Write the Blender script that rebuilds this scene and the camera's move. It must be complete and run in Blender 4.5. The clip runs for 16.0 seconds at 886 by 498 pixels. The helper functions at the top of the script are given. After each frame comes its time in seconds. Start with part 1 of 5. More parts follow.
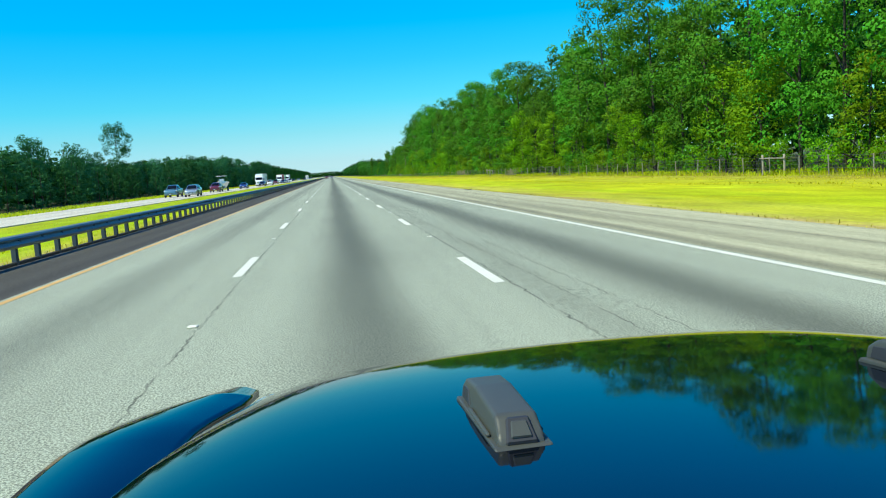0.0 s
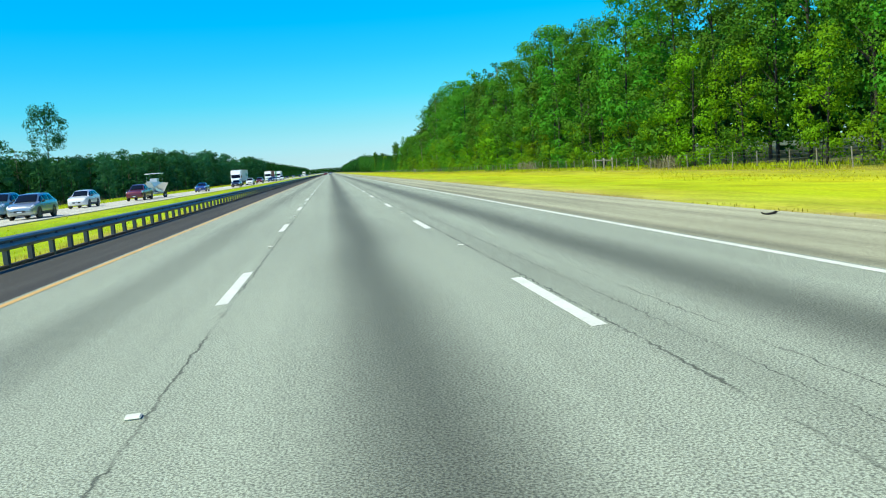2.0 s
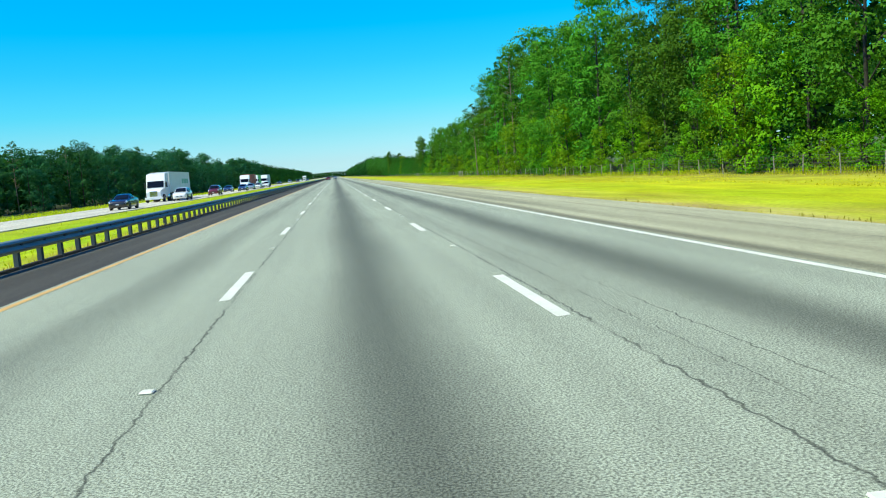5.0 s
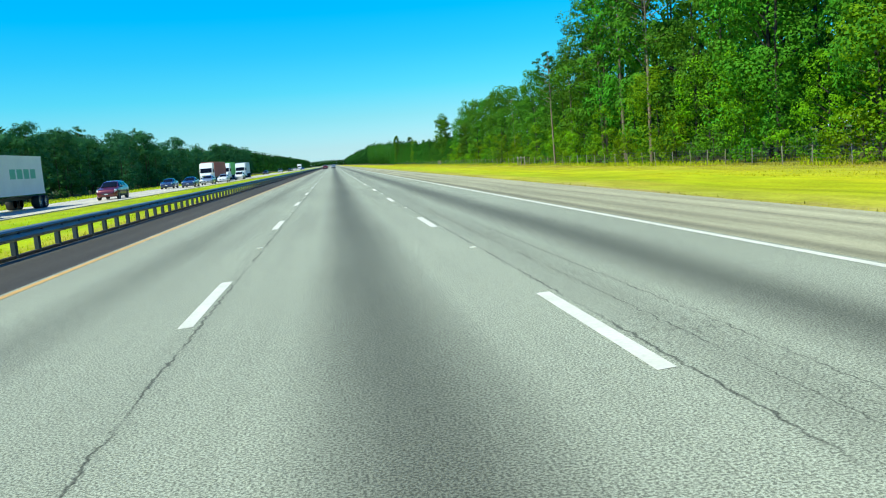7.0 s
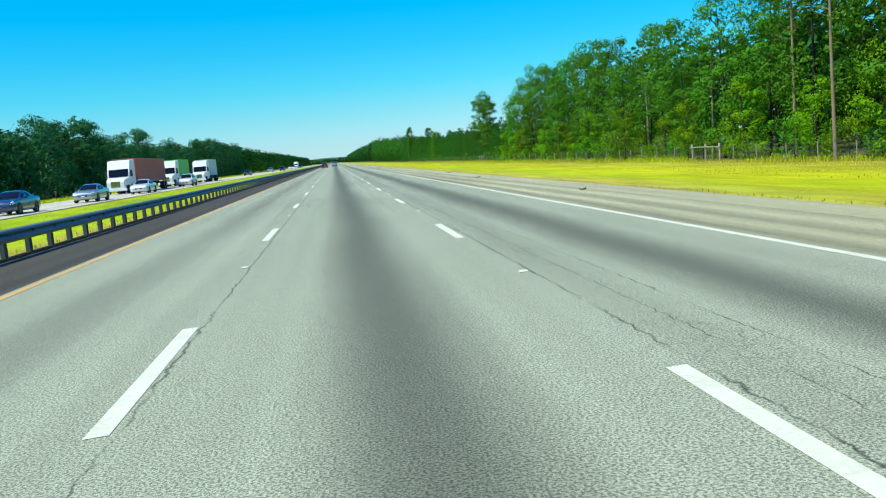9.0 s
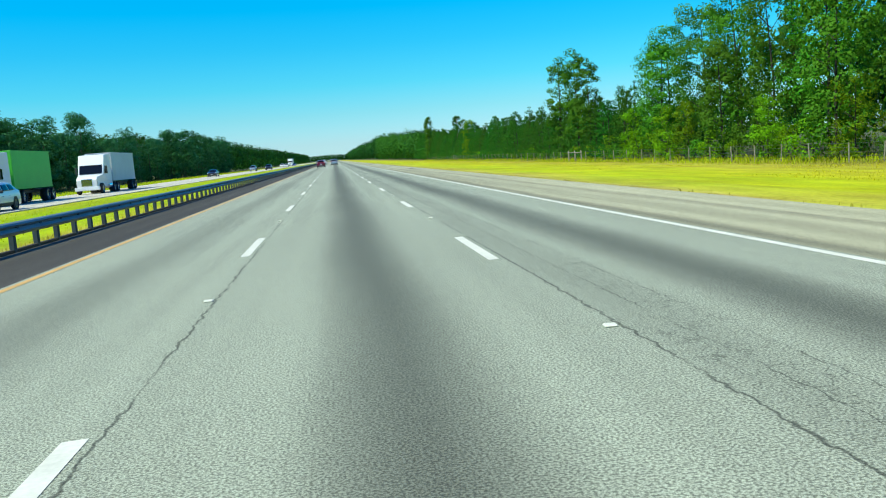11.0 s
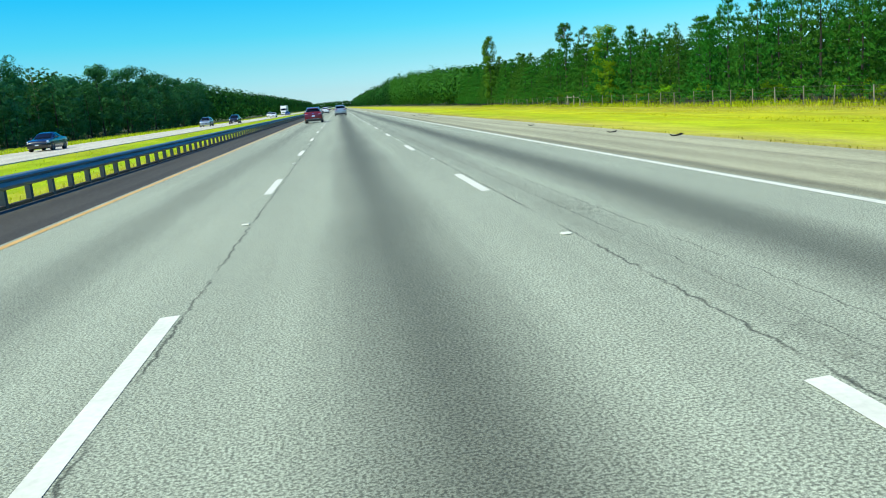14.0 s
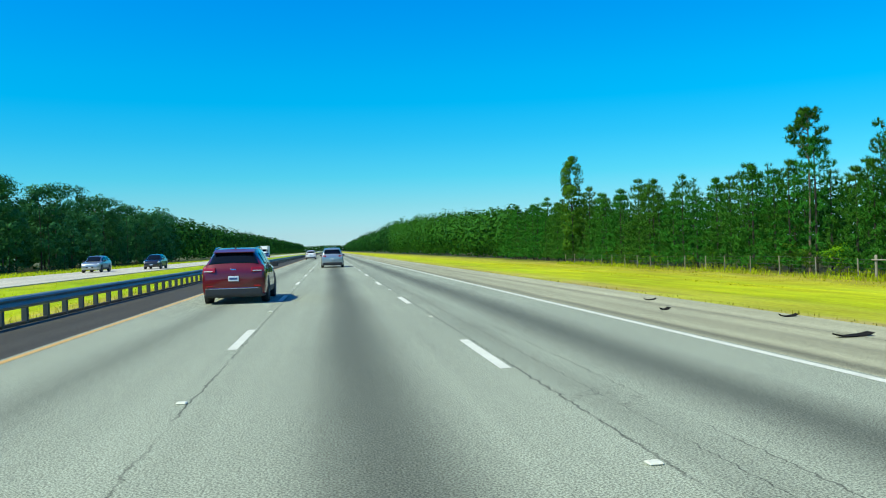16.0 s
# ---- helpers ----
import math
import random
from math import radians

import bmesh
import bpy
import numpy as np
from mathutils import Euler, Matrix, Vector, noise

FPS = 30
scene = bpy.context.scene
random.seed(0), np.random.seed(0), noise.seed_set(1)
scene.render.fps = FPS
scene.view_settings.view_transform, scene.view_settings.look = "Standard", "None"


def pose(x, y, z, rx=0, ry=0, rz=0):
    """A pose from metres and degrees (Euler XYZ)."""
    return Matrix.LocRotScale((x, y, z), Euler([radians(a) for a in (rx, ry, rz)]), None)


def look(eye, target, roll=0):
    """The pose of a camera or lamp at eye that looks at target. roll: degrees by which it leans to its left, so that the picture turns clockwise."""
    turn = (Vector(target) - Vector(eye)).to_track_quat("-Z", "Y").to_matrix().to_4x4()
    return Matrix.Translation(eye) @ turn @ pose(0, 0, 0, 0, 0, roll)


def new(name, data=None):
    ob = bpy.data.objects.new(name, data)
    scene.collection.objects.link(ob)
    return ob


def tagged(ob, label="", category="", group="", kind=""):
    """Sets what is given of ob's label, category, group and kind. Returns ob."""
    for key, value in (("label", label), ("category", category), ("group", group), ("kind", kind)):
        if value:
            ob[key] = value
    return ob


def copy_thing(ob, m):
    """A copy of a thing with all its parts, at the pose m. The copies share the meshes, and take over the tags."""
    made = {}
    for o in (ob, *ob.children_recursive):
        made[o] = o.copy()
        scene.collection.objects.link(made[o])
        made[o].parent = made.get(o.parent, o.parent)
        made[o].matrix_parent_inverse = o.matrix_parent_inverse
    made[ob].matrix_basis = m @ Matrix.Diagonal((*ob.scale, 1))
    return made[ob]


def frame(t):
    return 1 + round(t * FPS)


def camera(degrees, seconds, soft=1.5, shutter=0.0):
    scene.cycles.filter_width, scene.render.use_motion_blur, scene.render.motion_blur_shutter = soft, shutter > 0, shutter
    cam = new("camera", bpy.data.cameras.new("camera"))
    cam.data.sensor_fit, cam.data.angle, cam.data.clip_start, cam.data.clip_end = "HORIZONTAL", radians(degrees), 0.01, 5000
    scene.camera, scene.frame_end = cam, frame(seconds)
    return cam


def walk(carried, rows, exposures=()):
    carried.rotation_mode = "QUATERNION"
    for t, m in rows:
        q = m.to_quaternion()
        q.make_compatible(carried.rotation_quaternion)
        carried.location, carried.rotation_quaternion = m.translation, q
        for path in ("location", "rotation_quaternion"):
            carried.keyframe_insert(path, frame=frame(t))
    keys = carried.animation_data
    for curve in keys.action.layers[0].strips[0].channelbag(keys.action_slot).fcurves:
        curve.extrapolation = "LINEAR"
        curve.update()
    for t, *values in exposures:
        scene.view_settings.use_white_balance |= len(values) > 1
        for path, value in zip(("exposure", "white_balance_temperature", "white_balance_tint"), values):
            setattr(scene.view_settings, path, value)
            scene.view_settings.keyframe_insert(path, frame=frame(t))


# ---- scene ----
# ---------------------------------------------------------------- camera
cam = camera(57.95, 16.0, 1.1)
PATH = [
    (0.0, -0.182, -13.178, 1.504, -7.529, -5.747, -4.035), (0.5, -0.219, 2.7, 1.504, -7.0, -5.514, -4.409),
    (1.0, -0.382, 18.962, 1.504, -7.455, -5.683, -4.531), (1.5, -0.389, 35.037, 1.504, -7.375, -5.921, -4.582),
    (2.0, -0.354, 51.147, 1.504, -7.547, -6.074, -4.481), (2.5, -0.327, 67.514, 1.504, -7.831, -6.07, -4.075),
    (3.0, -0.362, 83.804, 1.504, -8.012, -5.997, -4.169), (3.5, -0.342, 99.713, 1.504, -7.75, -5.619, -4.337),
    (4.0, -0.326, 115.515, 1.504, -7.501, -5.488, -4.374), (4.5, -0.261, 131.755, 1.504, -7.268, -5.597, -4.574),
    (7.0, -0.22, 211.36, 1.504, -7.284, -6.604, -4.604), (7.5, -0.26, 227.321, 1.504, -7.714, -6.799, -4.518),
    (8.0, -0.206, 243.533, 1.504, -7.479, -6.87, -4.708), (8.5, -0.12, 259.4, 1.504, -7.0, -6.778, -4.9),
    (9.0, -0.26, 275.565, 1.504, -7.183, -6.801, -4.874), (9.5, -0.226, 291.527, 1.504, -7.138, -6.904, -4.673),
    (10.0, -0.248, 307.691, 1.504, -7.232, -6.881, -4.321), (12.5, -0.157, 387.553, 1.504, -7.376, -7.517, -4.88),
    (13.0, -0.204, 403.561, 1.504, -6.216, -11.454, -6.024), (13.5, -0.185, 419.498, 1.504, -4.832, -13.257, -6.867),
    (14.0, -0.333, 435.417, 1.504, -6.45, -10.658, -4.865), (14.5, -0.411, 451.515, 1.504, -8.234, -6.684, -2.256),
    (15.0, -0.36, 467.339, 1.504, -7.43, -4.21, -2.346), (15.5, -0.386, 483.173, 1.504, -6.543, -1.341, -1.986),
    (16.0, -0.249, 499.248, 1.504, -8.009, -0.092, -1.614),
]


def aim(x, y, z, yaw, pitch, roll):
    return pose(x, y, z, 0, 0, yaw) @ pose(0, 0, 0, 90 + pitch) @ pose(0, 0, 0, 0, 0, roll)


walk(cam, [(t, aim(*row)) for t, *row in PATH], exposures=[(t, stops, 6600, -9) for t, stops in ((0.0, 0.16), (4.5, 0.19), (7.0, 0.16), (9.0, 0.12), (12.5, 0.09), (14.5, 0.13), (15.0, 0.03), (15.5, -0.02), (16.0, -0.02))])

# ---------------------------------------------------------------- light
SUN_TO = Vector((-0.53, -0.25, 0.80)).normalized()
sun = new("sun", bpy.data.lights.new("sun", "SUN"))
sun.data.energy, sun.data.angle, sun.data.color = 5.0, radians(0.55), (1.0, 0.93, 0.74)
sun.matrix_world = look((0, 0, 60), Vector((0, 0, 60)) - SUN_TO)
world = bpy.data.worlds.new("sky")
scene.world = world
world.use_nodes = True
wn, wl = world.node_tree.nodes, world.node_tree.links
sky = wn.new("ShaderNodeTexSky")
sky.sky_type, sky.sun_disc = "NISHITA", False
sky.sun_elevation = math.asin(SUN_TO.z)
sky.sun_rotation = math.atan2(SUN_TO.x, SUN_TO.y)
sky.air_density, sky.dust_density, sky.ozone_density = 1.0, 0.4, 1.5
# the clear air's own tint by height: pale cyan at the horizon, deep azure above
tint = wn.new("ShaderNodeMix")
tint.data_type, tint.blend_type = "RGBA", "MULTIPLY"
tint.inputs[0].default_value = 1.0
height = wn.new("ShaderNodeSeparateXYZ")
wl.new(wn.new("ShaderNodeTexCoord").outputs["Generated"], height.inputs[0])
shade = wn.new("ShaderNodeValToRGB")
AIR = [(0.0, (0.70, 1.04, 1.66)), (0.02, (0.60, 0.88, 1.38)), (0.055, (0.42, 0.84, 1.18)), (0.09, (0.234, 0.863, 1.19)), (0.135, (0.13, 0.853, 1.257)),
       (0.21, (0.03, 0.897, 1.434)), (0.29, (0.05, 0.84, 1.62)), (0.42, (0.04, 0.66, 1.70)), (0.6, (0.14, 0.54, 1.60)), (1.0, (0.32, 0.62, 1.40))]
for k, (z, c) in enumerate(AIR):
    e = shade.color_ramp.elements[0] if k == 0 else shade.color_ramp.elements[-1] if z == 1.0 else shade.color_ramp.elements.new(z)
    e.position, e.color = z, (*c, 1)
wl.new(height.outputs[2], shade.inputs[0])
wl.new(sky.outputs[0], tint.inputs[6])
wl.new(shade.outputs[0], tint.inputs[7])
wl.new(tint.outputs[2], wn["Background"].inputs[0])
wn["Background"].inputs[1].default_value = 0.132


# ---------------------------------------------------------------- materials
def material(name, color, rough=0.6, metal=0.0, spread=0.15, scale=3.0, fine=40.0, bump=0.0, island=0.0, each=0.0, coat=0.0, through_light=0.0, spec=0.5):
    """A surface with colour variation at two scales, fine relief, and variation from piece to piece."""
    m = bpy.data.materials.new(name)
    m.use_nodes = True
    n, l = m.node_tree.nodes, m.node_tree.links
    b = n["Principled BSDF"]
    b.inputs["Roughness"].default_value, b.inputs["Metallic"].default_value = rough, metal
    b.inputs["Coat Weight"].default_value, b.inputs["Coat Roughness"].default_value = coat, 0.03
    b.inputs["Specular IOR Level"].default_value = spec
    place = n.new("ShaderNodeTexCoord").outputs["Object"]
    value = None

    def add(socket, amount):
        nonlocal value
        mr = n.new("ShaderNodeMapRange")
        mr.inputs[3].default_value, mr.inputs[4].default_value = 1 - amount, 1 + amount
        l.new(socket, mr.inputs[0])
        if value is None:
            value = mr.outputs[0]
        else:
            mul = n.new("ShaderNodeMath")
            mul.operation = "MULTIPLY"
            l.new(value, mul.inputs[0])
            l.new(mr.outputs[0], mul.inputs[1])
            value = mul.outputs[0]

    if spread:
        for s, a in ((scale, spread), (fine, spread * 0.7)):
            t = n.new("ShaderNodeTexNoise")
            t.inputs["Scale"].default_value, t.inputs["Detail"].default_value = s, 4
            l.new(place, t.inputs["Vector"])
            add(t.outputs["Fac"], a * 2)
            last = t
        if bump:
            bm_ = n.new("ShaderNodeBump")
            bm_.inputs["Strength"].default_value, bm_.inputs["Distance"].default_value = bump, 0.02
            l.new(last.outputs["Fac"], bm_.inputs["Height"])
            l.new(bm_.outputs[0], b.inputs["Normal"])
    if island:
        add(n.new("ShaderNodeNewGeometry").outputs["Random Per Island"], island)
    if each:
        add(n.new("ShaderNodeObjectInfo").outputs["Random"], each)
    hsv = n.new("ShaderNodeHueSaturation")
    hsv.inputs["Color"].default_value = (*color, 1)
    if value is not None:
        l.new(value, hsv.inputs["Value"])
    if each and through_light:
        hue = n.new("ShaderNodeMapRange")
        hue.inputs[3].default_value, hue.inputs[4].default_value = 0.495, 0.53
        l.new(n.new("ShaderNodeObjectInfo").outputs["Random"], hue.inputs[0])
        l.new(hue.outputs[0], hsv.inputs["Hue"])
    l.new(hsv.outputs[0], b.inputs["Base Color"])
    if through_light:
        tr = n.new("ShaderNodeBsdfTranslucent")
        l.new(hsv.outputs[0], tr.inputs["Color"])
        mix = n.new("ShaderNodeMixShader")
        mix.inputs[0].default_value = through_light
        l.new(b.outputs[0], mix.inputs[1])
        l.new(tr.outputs[0], mix.inputs[2])
        l.new(mix.outputs[0], n["Material Output"].inputs[0])
    return m


def road_material(name, base, stains, grain=0.25, joints=(), streak=0.10, crazed=()):
    """Pavement: aggregate grain, long streaks along the lanes, oil bands (place, half width, factor) and ragged cracks along joints."""
    m = bpy.data.materials.new(name)
    m.use_nodes = True
    n, l = m.node_tree.nodes, m.node_tree.links
    b = n["Principled BSDF"]
    b.inputs["Roughness"].default_value = 0.85
    b.inputs["Specular IOR Level"].default_value = 0.3
    place = n.new("ShaderNodeTexCoord").outputs["Object"]
    split = n.new("ShaderNodeSeparateXYZ")
    l.new(place, split.inputs[0])

    def math_node(op, a, c):
        k = n.new("ShaderNodeMath")
        k.operation = op
        for i, v in enumerate((a, c)):
            if isinstance(v, (int, float)):
                k.inputs[i].default_value = v
            else:
                l.new(v, k.inputs[i])
        return k.outputs[0]

    def noise_node(scale, stretch=(1, 1, 1), detail=4):
        mp = n.new("ShaderNodeMapping")
        mp.inputs["Scale"].default_value = stretch
        l.new(place, mp.inputs[0])
        t = n.new("ShaderNodeTexNoise")
        t.inputs["Scale"].default_value, t.inputs["Detail"].default_value = scale, detail
        l.new(mp.outputs[0], t.inputs["Vector"])
        return t.outputs["Fac"]

    def remap(s, a, c, lo=0.0, hi=1.0):
        r = n.new("ShaderNodeMapRange")
        for i, v in ((1, lo), (2, hi), (3, a), (4, c)):
            r.inputs[i].default_value = v
        l.new(s, r.inputs[0])
        return r.outputs[0]

    value = remap(noise_node(1.0, (2.2, 0.035, 1), 5), 1 - streak, 1 + streak, 0.25, 0.75)
    value = math_node("MULTIPLY", value, remap(noise_node(0.22, (1, 0.35, 1), 6), 0.90, 1.10, 0.25, 0.75))
    value = math_node("MULTIPLY", value, remap(noise_node(58.0, (1, 1, 1), 2), 1 - grain, 1 + 0.5 * grain, 0.38, 0.60))
    value = math_node("MULTIPLY", value, remap(noise_node(150.0, (1, 1, 1), 1), 1 - 0.6 * grain, 1 + 0.4 * grain, 0.36, 0.64))
    value = math_node("MULTIPLY", value, remap(noise_node(9.0, (1, 0.6, 1), 5), 0.94, 1.06, 0.3, 0.7))
    wander = remap(noise_node(0.12, (1, 1, 1), 3), -0.22, 0.22)
    shifted = math_node("ADD", split.outputs[0], wander)
    for at, half, factor in stains:
        off = math_node("ABSOLUTE", math_node("SUBTRACT", shifted, at), 0.0)
        band = n.new("ShaderNodeMapRange")
        band.interpolation_type = "SMOOTHSTEP"
        for i, v in ((1, 0.0), (2, half), (3, factor), (4, 1.0)):
            band.inputs[i].default_value = v
        l.new(off, band.inputs[0])
        value = math_node("MULTIPLY", value, band.outputs[0])
    rag = remap(noise_node(5.0, (1, 1, 1), 12), -0.045, 0.045, 0.2, 0.8)
    ragged = math_node("ADD", split.outputs[0], rag)
    gate = remap(noise_node(0.9, (1, 1, 1), 9), 0.1, 1.0, 0.36, 0.52)
    for at, half in joints:
        off = math_node("ABSOLUTE", math_node("SUBTRACT", ragged, at), 0.0)
        line = remap(off, 0.66, 0.0, half * 0.3, half)
        value = math_node("MULTIPLY", value, math_node("SUBTRACT", 1.0, math_node("MULTIPLY", line, gate)))
    for at, half in crazed:
        cells = n.new("ShaderNodeTexVoronoi")
        cells.feature = "DISTANCE_TO_EDGE"
        cells.inputs["Scale"].default_value = 3.6
        swirl = n.new("ShaderNodeVectorMath")
        swirl.operation = "ADD"
        l.new(place, swirl.inputs[0])
        warp = n.new("ShaderNodeTexNoise")
        warp.inputs["Scale"].default_value, warp.inputs["Detail"].default_value = 1.7, 5
        l.new(place, warp.inputs["Vector"])
        l.new(warp.outputs["Color"], swirl.inputs[1])
        l.new(swirl.outputs[0], cells.inputs["Vector"])
        line = remap(cells.outputs["Distance"], 0.42, 0.0, 0.010, 0.035)
        off = math_node("ABSOLUTE", math_node("SUBTRACT", shifted, at), 0.0)
        reach = math_node("MULTIPLY", remap(off, 1.0, 0.0, half * 0.4, half), remap(noise_node(0.5, (1, 0.5, 1), 5), 0.0, 1.0, 0.47, 0.58))
        value = math_node("MULTIPLY", value, math_node("SUBTRACT", 1.0, math_node("MULTIPLY", line, reach)))
    hsv = n.new("ShaderNodeHueSaturation")
    hsv.inputs["Color"].default_value = (*base, 1)
    l.new(value, hsv.inputs["Value"])
    l.new(hsv.outputs[0], b.inputs["Base Color"])
    bump = n.new("ShaderNodeBump")
    bump.inputs["Strength"].default_value, bump.inputs["Distance"].default_value = 0.3, 0.01
    l.new(noise_node(90.0, (1, 1, 1), 2), bump.inputs["Height"])
    l.new(bump.outputs[0], b.inputs["Normal"])
    return m


PAVE = road_material("pavement_grey", (0.375, 0.40, 0.295), [(0.12, 1.0, 0.40), (3.7, 0.95, 0.42), (-3.4, 0.9, 0.70), (2.35, 0.55, 0.84)], joints=[(-1.70, 0.019), (1.98, 0.019), (2.38, 0.009), (2.75, 0.011)], grain=0.55, crazed=[(2.4, 0.6)])
SHOULDER = road_material("shoulder_tan", (0.455, 0.435, 0.275), [(5.75, 0.35, 0.55), (6.6, 0.5, 0.74), (7.5, 0.3, 0.80)], joints=[(7.6, 0.02)], streak=0.26, grain=0.4)
ASPHALT = road_material("asphalt_dark", (0.078, 0.070, 0.052), [(-5.5, 0.3, 0.80), (-6.4, 0.5, 0.85)], grain=0.45, streak=0.2)
FARROAD = road_material("far_pavement", (0.58, 0.54, 0.43), [(-20.4, 0.9, 0.88), (-24.2, 0.9, 0.88)])
WHITE_LINE = material("line_white", (0.70, 0.69, 0.57), 0.7, spread=0.14, scale=1.5, fine=22)
YELLOW_LINE = material("line_orange", (0.60, 0.36, 0.10), 0.7, spread=0.16, scale=1, fine=22)


def turf(name, belts):
    """Mown grass: belts of growth (place across, colour) blended with ragged, lengthwise patches and fine tufts."""
    m = bpy.data.materials.new(name)
    m.use_nodes = True
    n, l = m.node_tree.nodes, m.node_tree.links
    b = n["Principled BSDF"]
    b.inputs["Roughness"].default_value, b.inputs["Specular IOR Level"].default_value = 0.95, 0.1
    place = n.new("ShaderNodeTexCoord").outputs["Object"]
    split = n.new("ShaderNodeSeparateXYZ")
    l.new(place, split.inputs[0])

    def field(scale, stretch, lo, hi, detail=5):
        mp = n.new("ShaderNodeMapping")
        mp.inputs["Scale"].default_value = stretch
        l.new(place, mp.inputs[0])
        t = n.new("ShaderNodeTexNoise")
        t.inputs["Scale"].default_value, t.inputs["Detail"].default_value = scale, detail
        l.new(mp.outputs[0], t.inputs["Vector"])
        r = n.new("ShaderNodeMapRange")
        for i, v in ((1, 0.3), (2, 0.7), (3, lo), (4, hi)):
            r.inputs[i].default_value = v
        l.new(t.outputs["Fac"], r.inputs[0])
        return r.outputs[0]

    def calc(op, a, c):
        k = n.new("ShaderNodeMath")
        k.operation = op
        l.new(a, k.inputs[0])
        l.new(c, k.inputs[1])
        return k.outputs[0]

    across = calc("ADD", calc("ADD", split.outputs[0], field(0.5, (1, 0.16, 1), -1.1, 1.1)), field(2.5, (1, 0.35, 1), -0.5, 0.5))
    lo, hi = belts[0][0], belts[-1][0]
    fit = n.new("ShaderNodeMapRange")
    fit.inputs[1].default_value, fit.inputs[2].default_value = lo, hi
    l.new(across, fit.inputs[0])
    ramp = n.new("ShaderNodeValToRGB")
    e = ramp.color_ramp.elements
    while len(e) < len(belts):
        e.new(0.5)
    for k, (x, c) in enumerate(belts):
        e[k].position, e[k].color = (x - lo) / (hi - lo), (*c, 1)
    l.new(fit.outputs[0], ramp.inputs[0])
    tone_ = n.new("ShaderNodeHueSaturation")
    l.new(ramp.outputs[0], tone_.inputs["Color"])
    l.new(calc("MULTIPLY", calc("MULTIPLY", field(0.9, (1, 0.3, 1), 0.80, 1.20), field(0.12, (1, 0.5, 1), 0.85, 1.15)), field(9, (1, 0.7, 1), 0.80, 1.20)), tone_.inputs["Value"])
    l.new(field(0.35, (1, 0.3, 1), 0.485, 0.515), tone_.inputs["Hue"])
    l.new(tone_.outputs[0], b.inputs["Base Color"])
    bp = n.new("ShaderNodeBump")
    bp.inputs["Strength"].default_value, bp.inputs["Distance"].default_value = 0.35, 0.05
    l.new(field(14, (1, 1, 1), 0, 1), bp.inputs["Height"])
    l.new(bp.outputs[0], b.inputs["Normal"])
    return m


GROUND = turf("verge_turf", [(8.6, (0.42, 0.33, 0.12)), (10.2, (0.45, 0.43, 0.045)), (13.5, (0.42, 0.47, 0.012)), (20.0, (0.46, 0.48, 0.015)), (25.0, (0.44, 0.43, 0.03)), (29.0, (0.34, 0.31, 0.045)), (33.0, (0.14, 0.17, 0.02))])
GROUND_GREEN = turf("median_turf", [(-62.0, (0.13, 0.19, 0.02)), (-45.0, (0.24, 0.30, 0.02)), (-27.6, (0.30, 0.36, 0.02)), (-18.0, (0.36, 0.40, 0.02)), (-15.5, (0.31, 0.42, 0.008)), (-10.5, (0.33, 0.43, 0.008)), (-8.6, (0.38, 0.38, 0.03)), (-7.4, (0.36, 0.28, 0.11))])
GRASS = material("grass_blade", (0.62, 0.60, 0.03), 0.8, spread=0.12, scale=0.1, fine=2, island=0.2, through_light=0.5, spec=0.1)
GRASS_GREEN = material("grass_blade_green", (0.48, 0.58, 0.02), 0.8, spread=0.12, scale=0.1, fine=2, island=0.2, through_light=0.5, spec=0.1)
WEEDS = material("dry_weed", (0.44, 0.42, 0.05), 0.9, spread=0.2, scale=0.2, fine=2, island=0.22, through_light=0.5)
GALV = material("galvanised_steel", (0.20, 0.27, 0.275), 0.55, 0.2, spread=0.12, scale=0.8, fine=14)
POST = material("post_steel", (0.06, 0.08, 0.09), 0.6, 0.3, spread=0.2, scale=2, fine=20, each=0.15)
BARK = material("bark", (0.032, 0.028, 0.022), 0.9, spread=0.3, scale=2, fine=18, bump=0.6)
PINE_BARK = material("pine_bark", (0.22, 0.165, 0.125), 0.9, spread=0.25, scale=2, fine=18, bump=0.6)
LEAF = material("leaf_broad", (0.094, 0.222, 0.011), 0.75, spec=0.15, spread=0.0, island=0.13, each=0.36, through_light=0.14)
LEAF_LIGHT = material("leaf_light", (0.20, 0.34, 0.006), 0.75, spec=0.15, spread=0.0, island=0.13, each=0.25, through_light=0.28)
YOUNG_BARK = material("young_pine_bark", (0.035, 0.03, 0.024), 0.9, spread=0.25, scale=2, fine=18)
NEEDLE = material("pine_needle", (0.050, 0.152, 0.011), 0.75, spec=0.15, spread=0.0, island=0.25, each=0.12, through_light=0.2)
# darker, bluer leaf colour paints in the shade on the left wood's near side
LEAF_SHADE_TINT = material("leaf_shade_tint", (0.034, 0.138, 0.034), 0.75, spec=0.15, spread=0.0, island=0.13, each=0.2, through_light=0.05)
FLOOR = material("forest_floor", (0.09, 0.10, 0.03), 0.95, spread=0.25, scale=0.1, fine=3, bump=0.3)
# base colour darkened to stand for the shade inside the woods
WOODS = material("woods_foliage_shaded", (0.024, 0.095, 0.014), 0.8, spec=0.1, spread=0.35, scale=0.15, fine=1.2, island=0.4, through_light=0.25)
WEATHERED = material("weathered_wood", (0.30, 0.27, 0.21), 0.85, spread=0.2, scale=4, fine=40, each=0.1)
WIRE = material("fence_wire", (0.12, 0.125, 0.12), 0.6, 0.4, spread=0.05)
RUBBER = material("tyre_rubber", (0.022, 0.022, 0.022), 0.8, spread=0.1)
TREAD = material("tyre_tread", (0.018, 0.017, 0.016), 1.0, spread=0.15, spec=0.05)
